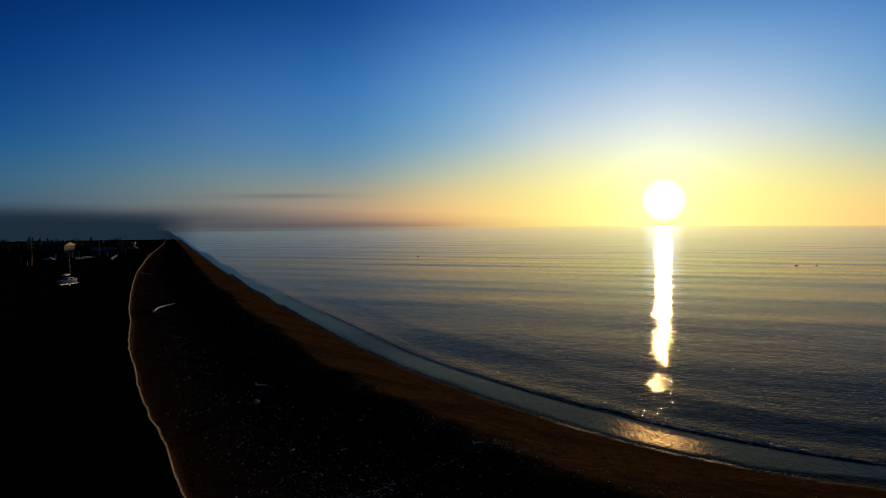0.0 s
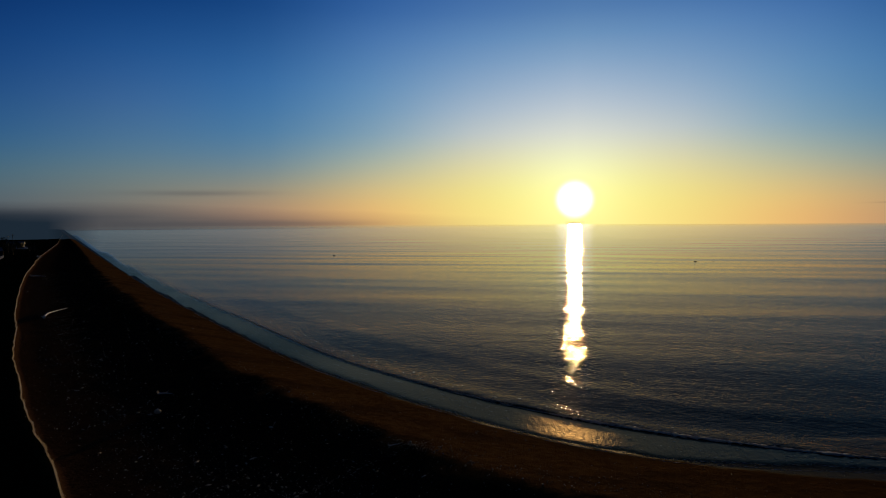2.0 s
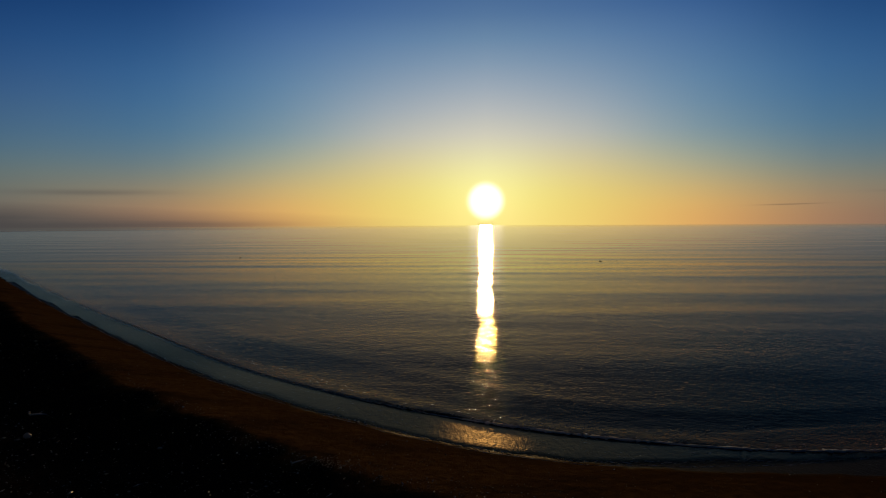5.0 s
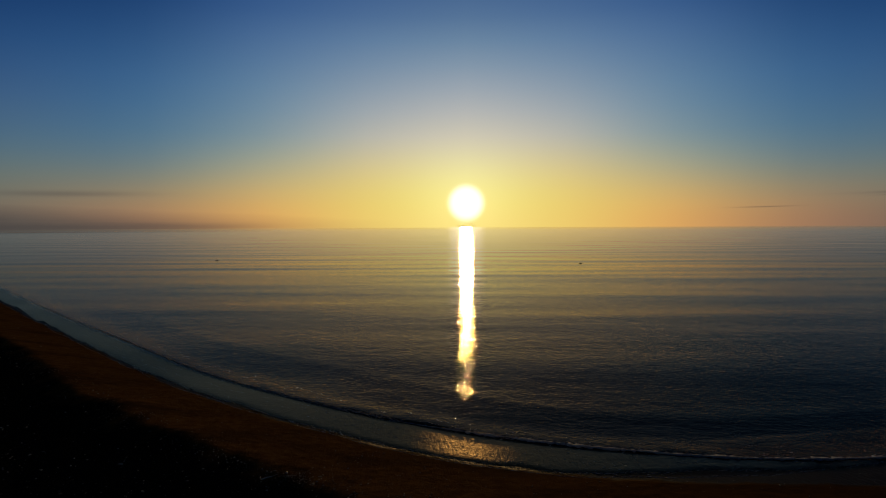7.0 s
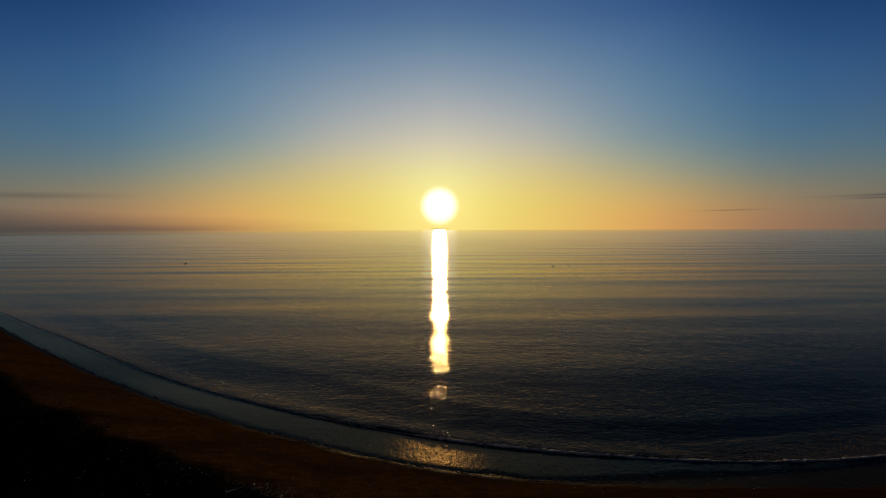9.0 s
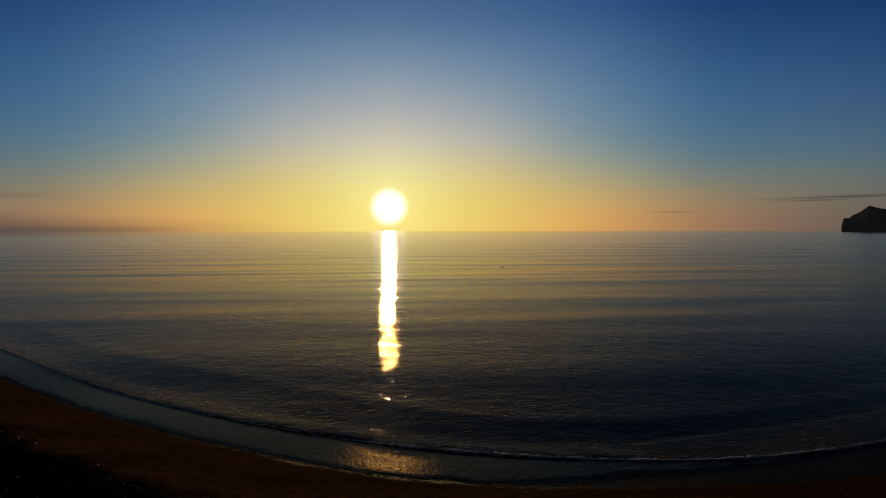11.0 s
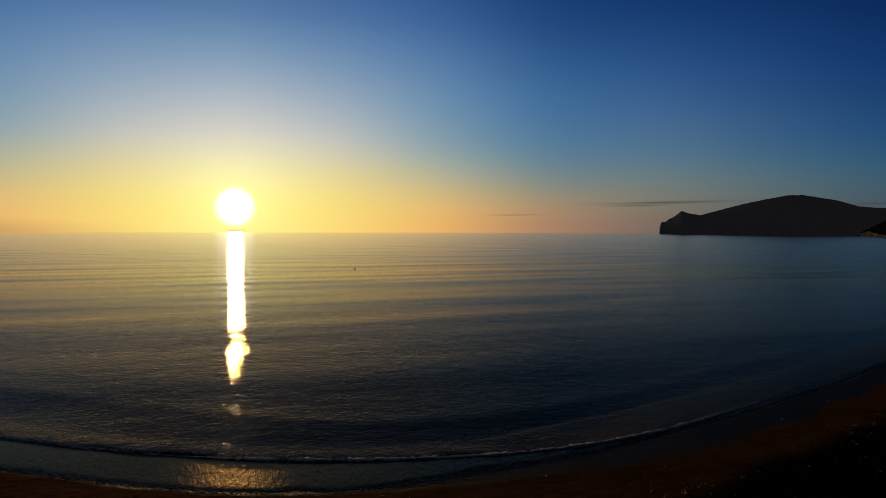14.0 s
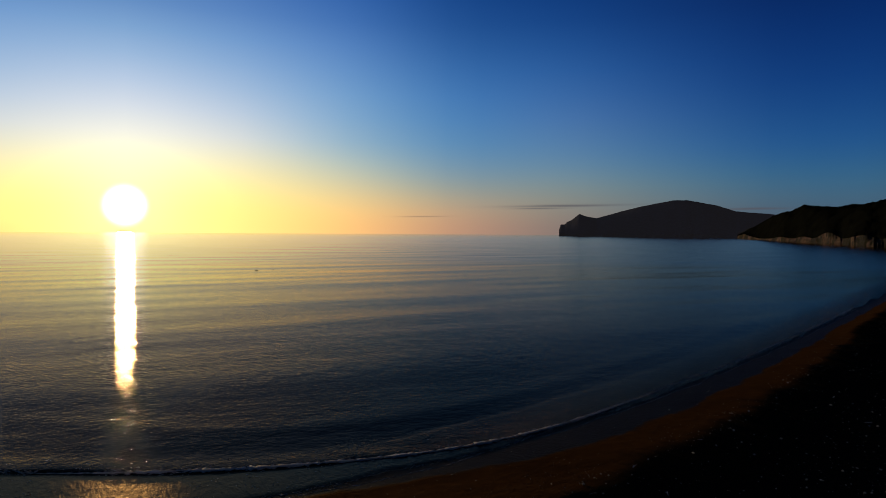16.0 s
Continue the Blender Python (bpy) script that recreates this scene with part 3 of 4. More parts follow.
# ---- glowing sheets for the mist over the far land and haze at the headland ----
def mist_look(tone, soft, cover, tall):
    m = bpy.data.materials.new("glowing_mist")
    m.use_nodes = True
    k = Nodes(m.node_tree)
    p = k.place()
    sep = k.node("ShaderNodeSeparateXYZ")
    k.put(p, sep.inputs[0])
    # mist and haze glow: their scattered light is put in as emission
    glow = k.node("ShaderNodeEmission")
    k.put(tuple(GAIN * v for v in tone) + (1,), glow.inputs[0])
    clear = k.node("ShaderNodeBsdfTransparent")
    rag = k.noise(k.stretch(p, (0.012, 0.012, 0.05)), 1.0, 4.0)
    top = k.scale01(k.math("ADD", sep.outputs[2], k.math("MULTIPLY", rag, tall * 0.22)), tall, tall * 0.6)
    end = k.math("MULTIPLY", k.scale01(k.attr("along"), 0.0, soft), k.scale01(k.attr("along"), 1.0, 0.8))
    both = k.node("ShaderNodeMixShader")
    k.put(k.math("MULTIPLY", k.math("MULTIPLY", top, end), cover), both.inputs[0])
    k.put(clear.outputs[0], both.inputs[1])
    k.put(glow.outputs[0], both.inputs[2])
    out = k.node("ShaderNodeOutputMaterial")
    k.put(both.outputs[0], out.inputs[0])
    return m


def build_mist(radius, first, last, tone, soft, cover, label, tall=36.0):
    """A glowing sheet for mist that closes the view, or for haze before the headland."""
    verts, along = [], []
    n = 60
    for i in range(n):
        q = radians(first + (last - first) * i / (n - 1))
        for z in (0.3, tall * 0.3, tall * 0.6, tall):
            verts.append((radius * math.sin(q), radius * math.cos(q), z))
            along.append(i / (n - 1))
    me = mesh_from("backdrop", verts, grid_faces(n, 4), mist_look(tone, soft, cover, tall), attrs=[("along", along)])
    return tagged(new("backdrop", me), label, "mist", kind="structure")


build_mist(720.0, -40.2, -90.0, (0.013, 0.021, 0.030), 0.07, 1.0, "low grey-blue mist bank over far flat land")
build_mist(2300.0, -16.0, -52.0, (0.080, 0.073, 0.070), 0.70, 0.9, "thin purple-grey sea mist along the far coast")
build_mist(2280.0, 30.0, 60.0, (0.105, 0.092, 0.094), 0.25, 0.06, "faint glowing sheet of grey haze before the far headland", 230.0)


# ---- stones and foam ----
def scatter_stones():
    rng = random.Random(4)
    verts, faces = [], []
    for _ in range(18000):
        x = rng.uniform(-1, 1)
        x = x * abs(x) * 130 - 5
        d = rng.choice((rng.gauss(20, 2.2), rng.gauss(19, 2.8), rng.gauss(20.5, 1.8), rng.uniform(9, 24), rng.uniform(11, 23), rng.gauss(8.2, 0.9), rng.gauss(8.2, 0.9), rng.uniform(1, 10)))
        sl = (shore_y(x + 0.1) - shore_y(x - 0.1)) / 0.2
        ln = math.sqrt(1 + sl * sl)
        px, py = x + sl / ln * d, shore_y(x) - d / ln
        r = 0.0125 * math.exp(rng.gauss(0, 0.55)) * (1.55 if d > 9 else 1.0)
        z = profile(d, crest_at(x), lip_at(x)) + r * 0.5
        i = len(verts)
        turn = rng.uniform(0, 6.3)
        a, b, c = r * rng.uniform(1, 2.2), r * rng.uniform(0.7, 1.1), r * rng.uniform(0.6, 1)
        co, si = math.cos(turn), math.sin(turn)
        for ux, uy, uz in ((1, 0, 0), (-1, 0, 0), (0, 1, 0), (0, -1, 0), (0, 0, 1), (0, 0, -1)):
            qx, qy = ux * a, uy * b
            verts.append((px + qx * co - qy * si, py + qx * si + qy * co, z + uz * c))
        for q in ((0, 2, 4), (2, 1, 4), (1, 3, 4), (3, 0, 4), (2, 0, 5), (1, 2, 5), (3, 1, 5), (0, 3, 5)):
            faces.append(tuple(i + v for v in q))
    me = mesh_from("shingle", verts, faces, M_STONE)
    return tagged(new("shingle", me), "pale pebbles and cobbles strewn over dark shingle", "pebbles", kind="stuff")


def build_foam():
    """Broken lines of foam along the breaker's crest, on the wash and along its edge."""
    rng = random.Random(9)
    verts, faces = [], []

    def fleck(x, d, z, size, length):
        sl = float(shore_y(x + 0.1) - shore_y(x - 0.1)) / 0.2
        ln = math.sqrt(1 + sl * sl)
        px, py = x + sl / ln * d, float(shore_y(x)) - d / ln
        ax, ay = 1 / ln, sl / ln
        i = len(verts)
        for j in range(6):
            q = 2 * math.pi * j / 6 + rng.uniform(-0.3, 0.3)
            u, v = size * length * rng.uniform(0.6, 1.2) * math.cos(q), size * rng.uniform(0.6, 1.2) * math.sin(q)
            verts.append((px + u * ax - v * ay, py + u * ay + v * ax, z))
        verts.append((px, py, z + size * 0.5))
        for j in range(6):
            faces.append((i + j, i + (j + 1) % 6, i + 6))

    def crest_line(x0, x1, out, step, wide):
        """A low ragged ribbon of white water lying on the breaker's crest."""
        first = len(verts)
        count = int((x1 - x0) / step)
        for i in range(count + 1):
            x = x0 + (x1 - x0) * i / count
            d = -out(x) + 0.10 * noise.noise((x * 1.7, 51, 0))
            sl = float(shore_y(x + 0.1) - shore_y(x - 0.1)) / 0.2
            ln = math.sqrt(1 + sl * sl)
            ends = min(1.0, 5.0 * i / count, 3.0 * (count - i) / count)
            r = max(0.01, wide * (0.7 + 0.9 * noise.noise((x * 0.5, 53, 0)) + 0.9 * noise.noise((x * 3.1, 55, 0)))) * ends
            low = 1.0 - 0.75 * math.exp(-((x - 3.0) / 8.0) ** 2)
            for along, up in ((-1.0, 0.0), (-0.2, 0.14 * r * low), (0.6, 0.3 * r * low), (0.9 + 0.4 * noise.noise((x * 4.3, 58, 0)), 0.0)):
                q = d + along * r
                gx, gy = x + sl / ln * q, float(shore_y(x)) - q / ln
                verts.append((gx, gy, sea_z(gx, gy, -q) + 0.018 + up))
        for i in range(count):
            for j in range(3):
                a = first + i * 4 + j
                faces.append((a, a + 4, a + 5, a + 1))

    crest_line(-9.0, 46.0, lambda x: breaker_at(x) - 0.15, 0.07, 0.32)
    crest_line(-60.0, -9.0, lambda x: breaker_at(x) - 0.05, 0.09, 0.07)
    x = -170.0
    while x < 130:
        x += rng.uniform(0.03, 0.10) * (1 + abs(x) / 50)
        b = breaker_at(x)
        if noise.noise((x * 0.09, 21, 0)) > -0.3:
            for _ in range(3):
                u = rng.gauss(0, 0.15)
                fleck(x, -b + 0.15 + u, 0.02 + sea_z(x, 50.0, b - 0.15 - u), rng.uniform(0.02, 0.055), rng.uniform(1, 3))
        if noise.noise((x * 0.10, 33, 0)) > -0.25:
            d = 0.1 + 0.6 * noise.noise((x * 0.25, 2, 0)) + rng.gauss(0, 0.05)
            fleck(x, d, profile(d, crest_at(x), lip_at(x)) + 0.004, rng.uniform(0.015, 0.04), rng.uniform(1, 4))
        w = wash_at(x)
        if noise.noise((x * 0.16, 41, 0)) > -0.35:
            d = -w + rng.gauss(0, 0.10)
            fleck(x, d, profile(d, 9, 24) + 0.01, rng.uniform(0.015, 0.04), rng.uniform(1, 4))
        for _ in range(3 if x < 22 else 0):
            d = -rng.uniform(w, 7.5)
            if noise.noise((x * 0.5 + d * 0.6, d * 1.2, 3)) > 0.12:
                fleck(x, d, 0.012 + sea_z(x, 50.0, -d), rng.uniform(0.012, 0.03), rng.uniform(2, 6))
    me = mesh_from("foam", verts, faces, M_FOAM)
    return tagged(new("foam", me), "thin broken lines of white foam on small waves", "foam", kind="stuff")


def build_tussock():
    """Dry grass hanging over the lip of the bank."""
    rng = random.Random(31)
    verts, faces = [], []
    for _ in range(9000):
        u = rng.random()
        x = -3 - 190 * u ** 2.2
        lip = lip_at(x) + 0.35 * noise.noise((x * 1.3 * 0.05, 11, 0)) + 0.15 * noise.noise((x * 1.3 * 0.4, 5, 0))
        d = lip + rng.gauss(0.0, 0.03)
        sl = float(shore_y(x + 0.1) - shore_y(x - 0.1)) / 0.2
        ln = math.sqrt(1 + sl * sl)
        px, py = x + sl / ln * d, float(shore_y(x)) - d / ln
        far = 1 + abs(x) / 90
        h, w = rng.uniform(0.03, 0.12) * far, rng.uniform(0.006, 0.014) * far
        q = rng.uniform(0, 6.3)
        lean = rng.uniform(0.1, 0.6) * h
        ox, oy = -sl / ln * lean + rng.gauss(0, 0.02), lean / ln + rng.gauss(0, 0.02)
        z = 1.68
        i = len(verts)
        verts += [(px - w * math.cos(q), py - w * math.sin(q), z), (px + w * math.cos(q), py + w * math.sin(q), z),
                  (px + ox * 0.5 + w * 0.7 * math.cos(q), py + oy * 0.5 + w * 0.7 * math.sin(q), z + h * 0.75), (px + ox, py + oy, z + h)]
        faces += [(i, i + 1, i + 2), (i, i + 2, i + 3)]
    me = mesh_from("tussock_grass", verts, faces, M_STRAW, smooth=False)
    return tagged(new("tussock_grass", me), "dry straw-coloured grass fringe along the bank lip", "grass", kind="stuff")


scatter_stones()
build_foam()
build_tussock()


# ---- things on the beach ----
def ground_z(x, y):
    """Height of the ground at a place near the shore."""
    q = np.array([[x, y]])
    d = float(np.sqrt(((q - SHORE) ** 2).sum(1)).min())
    return profile(d if y < shore_y(x) else -d, crest_at(x), lip_at(x))


def driftwood_log(start, end, thick, bow, label, branches=2, seed=1):
    rng = random.Random(seed)
    a, b = Vector(start), Vector(end)
    length = (b - a).length
    thing = new("driftwood_log")
    thing.location = (*a, ground_z(*a))
    along = (b - a).normalized()
    sideways = Vector((-along.y, along.x))
    pts, rad = [], []
    for i in range(13):
        u = i / 12
        p = along * (length * u) + sideways * (bow * math.sin(u * math.pi)) + sideways * rng.uniform(-0.05, 0.05)
        pts.append((p.x, p.y, thick * (0.75 - 0.3 * u) + 0.25 * thick * math.sin(u * 5)))
        rad.append(thick * (1.0 - 0.62 * u) * rng.uniform(0.92, 1.08))
    part("trunk", tube(bmesh.new(), pts, rad, 10), M_WOOD, thing, smooth=True)
    for i in range(4):
        q = i * 1.6 + rng.uniform(0, 0.8)
        out = Vector((-along.x * 0.5, -along.y * 0.5, 0)) + Vector((sideways.x * math.cos(q), sideways.y * math.cos(q), abs(math.sin(q)) * 0.9))
        base = Vector(pts[0])
        bm = tube(bmesh.new(), [base, base + out * thick * 1.6, base + out * thick * 2.6 + Vector((0, 0, 0.1))], [thick * 0.5, thick * 0.3, thick * 0.08], 6)
        part("root", bm, M_WOOD, thing, smooth=True)
    for i in range(branches):
        u = rng.randint(4, 10)
        base = Vector(pts[u])
        out = Vector((sideways.x, sideways.y, 0)) * rng.choice((-1, 1)) + Vector((along.x, along.y, 0.7))
        bm = tube(bmesh.new(), [base, base + out * 0.5 * thick * 3, base + out * thick * 3.2], [thick * 0.28, thick * 0.2, thick * 0.06], 6)
        part("branch", bm, M_WOOD, thing, smooth=True)
    return tagged(thing, label, "driftwood")


driftwood_log((-77.6, 80.6), (-83.2, 91.3), 0.17, 0.9, "long bleached bowed driftwood log lying on shingle", 0, 3)
driftwood_log((-143.8, 145.1), (-140.2, 146.1), 0.18, 0.15, "pale straight driftwood log on dark shingle", 1, 5)
driftwood_log((-215.5, 221.0), (-213.3, 220.0), 0.30, 0.1, "short thick bleached driftwood log near the bank", 0, 8)
driftwood_log((-33.2, 46.0), (-31.8, 46.3), 0.08, 0.1, "small pale curved driftwood stick on dark shingle", 1, 12)
driftwood_log((-11.0, 37.2), (-10.1, 37.9), 0.05, 0.05, "thin bleached stick at the edge of the shingle", 1, 14)


def beach_stone_mesh(seed):
    rng = random.Random(seed)
    bm = bmesh.new()
    bmesh.ops.create_icosphere(bm, subdivisions=2, radius=1.0)
    for v in bm.verts:
        k = 1 + 0.22 * noise.noise(v.co * 1.3 + Vector((seed, 0, 0)))
        v.co = Vector((v.co.x * 1.3, v.co.y * 0.95, v.co.z * 0.7)) * k
    me = bpy.data.meshes.new("beach_stone")
    bm.to_mesh(me)
    bm.free()
    me.materials.append(M_STONE)
    me.polygons.foreach_set("use_smooth", [True] * len(me.polygons))
    return me


STONES = [beach_stone_mesh(s) for s in (2, 5, 9)]
rng = random.Random(21)
for i in range(70):
    x = rng.uniform(-55, 60)
    d = rng.choice((rng.gauss(19, 2), rng.uniform(9, 22), rng.uniform(8, 11)))
    sl = float(shore_y(x + 0.1) - shore_y(x - 0.1)) / 0.2
    ln = math.sqrt(1 + sl * sl)
    px, py = x + sl / ln * d, float(shore_y(x)) - d / ln
    r = rng.uniform(0.035, 0.075)
    ob = new("beach_stone", STONES[i % 3])
    ob.matrix_world = pose(px, py, ground_z(px, py) + r * 0.35, 0, 0, rng.uniform(0, 360)) @ Matrix.Diagonal((r, r, r, 1))
    tagged(ob, "pale rounded cobble lying on dark shingle", "stone", "cobbles on the beach")


def driftwood_stick(seed):
    rng = random.Random(seed)
    pts, rad = [], []
    for i in range(6):
        u = i / 5
        pts.append((u - 0.5, 0.10 * math.sin(u * 3 + seed) + rng.uniform(-0.02, 0.02), 0.035 + 0.03 * math.sin(u * 4)))
        rad.append(0.04 * (1.0 - 0.6 * u) * rng.uniform(0.9, 1.1))
    bm = tube(bmesh.new(), pts, rad, 7)
    base = Vector(pts[2])
    tube(bm, [base, base + Vector((0.12, 0.1, 0.04)), base + Vector((0.2, 0.2, 0.03))], [0.022, 0.016, 0.006], 6)
    me = bpy.data.meshes.new("driftwood_stick")
    bm.to_mesh(me)
    bm.free()
    me.materials.append(M_WOOD)
    me.polygons.foreach_set("use_smooth", [True] * len(me.polygons))
    return me


STICKS = [driftwood_stick(s) for s in (1, 4, 6)]
rng = random.Random(45)
for i in range(26):
    x = rng.uniform(-50, 62)
    d = rng.choice((rng.gauss(19, 2.5), rng.uniform(9.5, 22)))
    sl = float(shore_y(x + 0.1) - shore_y(x - 0.1)) / 0.2
    ln = math.sqrt(1 + sl * sl)
    px, py = x + sl / ln * d, float(shore_y(x)) - d / ln
    size = rng.uniform(0.22, 0.6)
    ob = new("driftwood_stick", STICKS[i % 3])
    ob.matrix_world = pose(px, py, ground_z(px, py) + 0.01, 0, 0, rng.uniform(0, 360)) @ Matrix.Diagonal((size, size, size, 1))
    tagged(ob, "short bleached driftwood stick lying on dark shingle", "driftwood", "sticks on the beach")


def tarpaulin(x, y, turn):
    bm = bmesh.new()
    bmesh.ops.create_grid(bm, x_segments=18, y_segments=10, size=0.5)
    for v in bm.verts:
        u, w = v.co.x, v.co.y
        v.co = Vector((u * 1.9, w * 1.0 + 0.15 * math.sin(u * 7), 0.06 + 0.16 * abs(noise.noise((u * 4, w * 5, 2))) + 0.08 * math.sin(u * 9 + w * 4) ** 2))
    got = bmesh.ops.extrude_face_region(bm, geom=bm.faces[:])
    for v in [g for g in got["geom"] if isinstance(g, bmesh.types.BMVert)]:
        v.co.z -= 0.03
    ob = part("tarpaulin", bm, M_TARP, smooth=True)
    ob.matrix_world = pose(x, y, LAND, 0, 0, turn)
    return tagged(ob, "crumpled blue-grey tarpaulin lying on dark grass", "tarpaulin")


LAND = 1.2
tarpaulin(-26.9, 26.5, 35)


def marker_post(x, y, h):
    thing = new("marker_post")
    part("post", tube(bmesh.new(), [(0, 0, -0.1), (0.02, 0, h * 0.6), (0.05, 0.03, h)], [0.10, 0.09, 0.08], 8), M_PAINT, thing, smooth=True)
    part("cap", tube(bmesh.new(), [(0.05, 0.03, h), (0.05, 0.03, h + 0.08)], [0.12, 0.05], 8), M_PAINT, thing, smooth=True)
    thing.matrix_world = pose(x, y, LAND)
    return tagged(thing, "white painted post standing on dark grass", "post", "white posts")


for x, y, h in ((-211.9, 163.8, 2.4), (-213.0, 163.0, 1.6), (-235.3, 177.5, 1.5)):
    marker_post(x, y, h)


# ---- boat parked behind the bank ----
def sailing_boat(m):
    thing = new("sailing_boat")
    stations = [(-3.0, 0.80, 0.75), (-1.8, 1.05, 0.85), (0.0, 1.15, 0.9), (1.6, 0.85, 1.0), (2.7, 0.35, 1.12), (3.2, 0.04, 1.2)]
    bm = bmesh.new()
    rows = []
    for x, w, top in stations:
        rows.append([bm.verts.new((x, y * w, z)) for y, z in ((-1, top), (-0.92, top * 0.55), (-0.6, 0.12), (0, 0.0), (0.6, 0.12), (0.92, top * 0.55), (1, top))])
    for a, b in zip(rows, rows[1:]):
        for i in range(6):
            bm.faces.new((a[i], a[i + 1], b[i + 1], b[i]))
    bm.faces.new(rows[0][::-1])
    bmesh.ops.translate(bm, verts=bm.verts, vec=(0, 0, 0.55))
    part("hull", bm, M_BLUE, thing, "blue-grey painted hull")
    bm = bmesh.new()
    rows = [[bm.verts.new((x, y * w * 0.98, top + 0.55 + 0.05 * (1 - y * y))) for y in (-1, -0.5, 0, 0.5, 1)] for x, w, top in stations]
    for a, b in zip(rows, rows[1:]):
        for i in range(4):
            bm.faces.new((a[i], b[i], b[i + 1], a[i + 1]))
    part("deck", bm, M_PAINT, thing, "white deck", smooth=True)
    part("cabin", box(bmesh.new(), (-0.8, -0.65, 1.45), (1.2, 0.65, 1.95), 0.12), M_PAINT, thing, "white cabin top")
    for y in (-0.66, 0.66):
        part("window", box(bmesh.new(), (-0.4, y - 0.012, 1.6), (0.8, y + 0.012, 1.8), 0.01), M_GLASS, thing)
    part("mast", tube(bmesh.new(), [(0.9, 0, 1.9), (0.75, 0, 5.0), (0.55, 0, 7.6)], [0.07, 0.06, 0.04], 8), M_METAL, thing, smooth=True)
    part("boom", tube(bmesh.new(), [(0.85, 0, 2.5), (-2.4, 0, 2.45)], [0.05, 0.04], 8), M_METAL, thing, smooth=True)
    bm = tube(bmesh.new(), [(0.7, 0, 2.62), (-0.6, 0.04, 2.68), (-1.6, -0.03, 2.62), (-2.3, 0, 2.56)], [0.12, 0.2, 0.17, 0.08], 9)
    part("furled_sail", bm, M_PAINT, thing, "white furled sail", smooth=True)
    for y in (-0.5, 0.5):
        part("trailer_beam", box(bmesh.new(), (-2.6, y - 0.04, 0.36), (3.0, y + 0.04, 0.46)), M_METAL, thing)
    for x, y in ((-0.9, -0.95), (-0.9, 0.95)):
        wheel = part("wheel", bmesh.new(), M_RUBBER, thing)
        bm = bmesh.new()
        bmesh.ops.create_cone(bm, cap_ends=True, segments=18, radius1=0.32, radius2=0.32, depth=0.2, matrix=Matrix.Translation((x, y, 0.32)) @ Matrix.Rotation(math.pi / 2, 4, "X"))
        bmesh.ops.bevel(bm, geom=[e for e in bm.edges if abs(e.verts[0].co.y - e.verts[1].co.y) < 1e-4], offset=0.04, segments=2, affect="EDGES")
        bm.to_mesh(wheel.data)
        bm.free()
        bm = bmesh.new()
        bmesh.ops.create_cone(bm, cap_ends=True, segments=14, radius1=0.18, radius2=0.18, depth=0.22, matrix=Matrix.Translation((x, y, 0.32)) @ Matrix.Rotation(math.pi / 2, 4, "X"))
        part("rim", bm, M_METAL, wheel)
    thing.matrix_world = m
    return tagged(thing, "small white and blue sailing boat with bare mast on trailer", "boat")


sailing_boat(pose(-131.5, 110.5, LAND, 0, 0, 105))


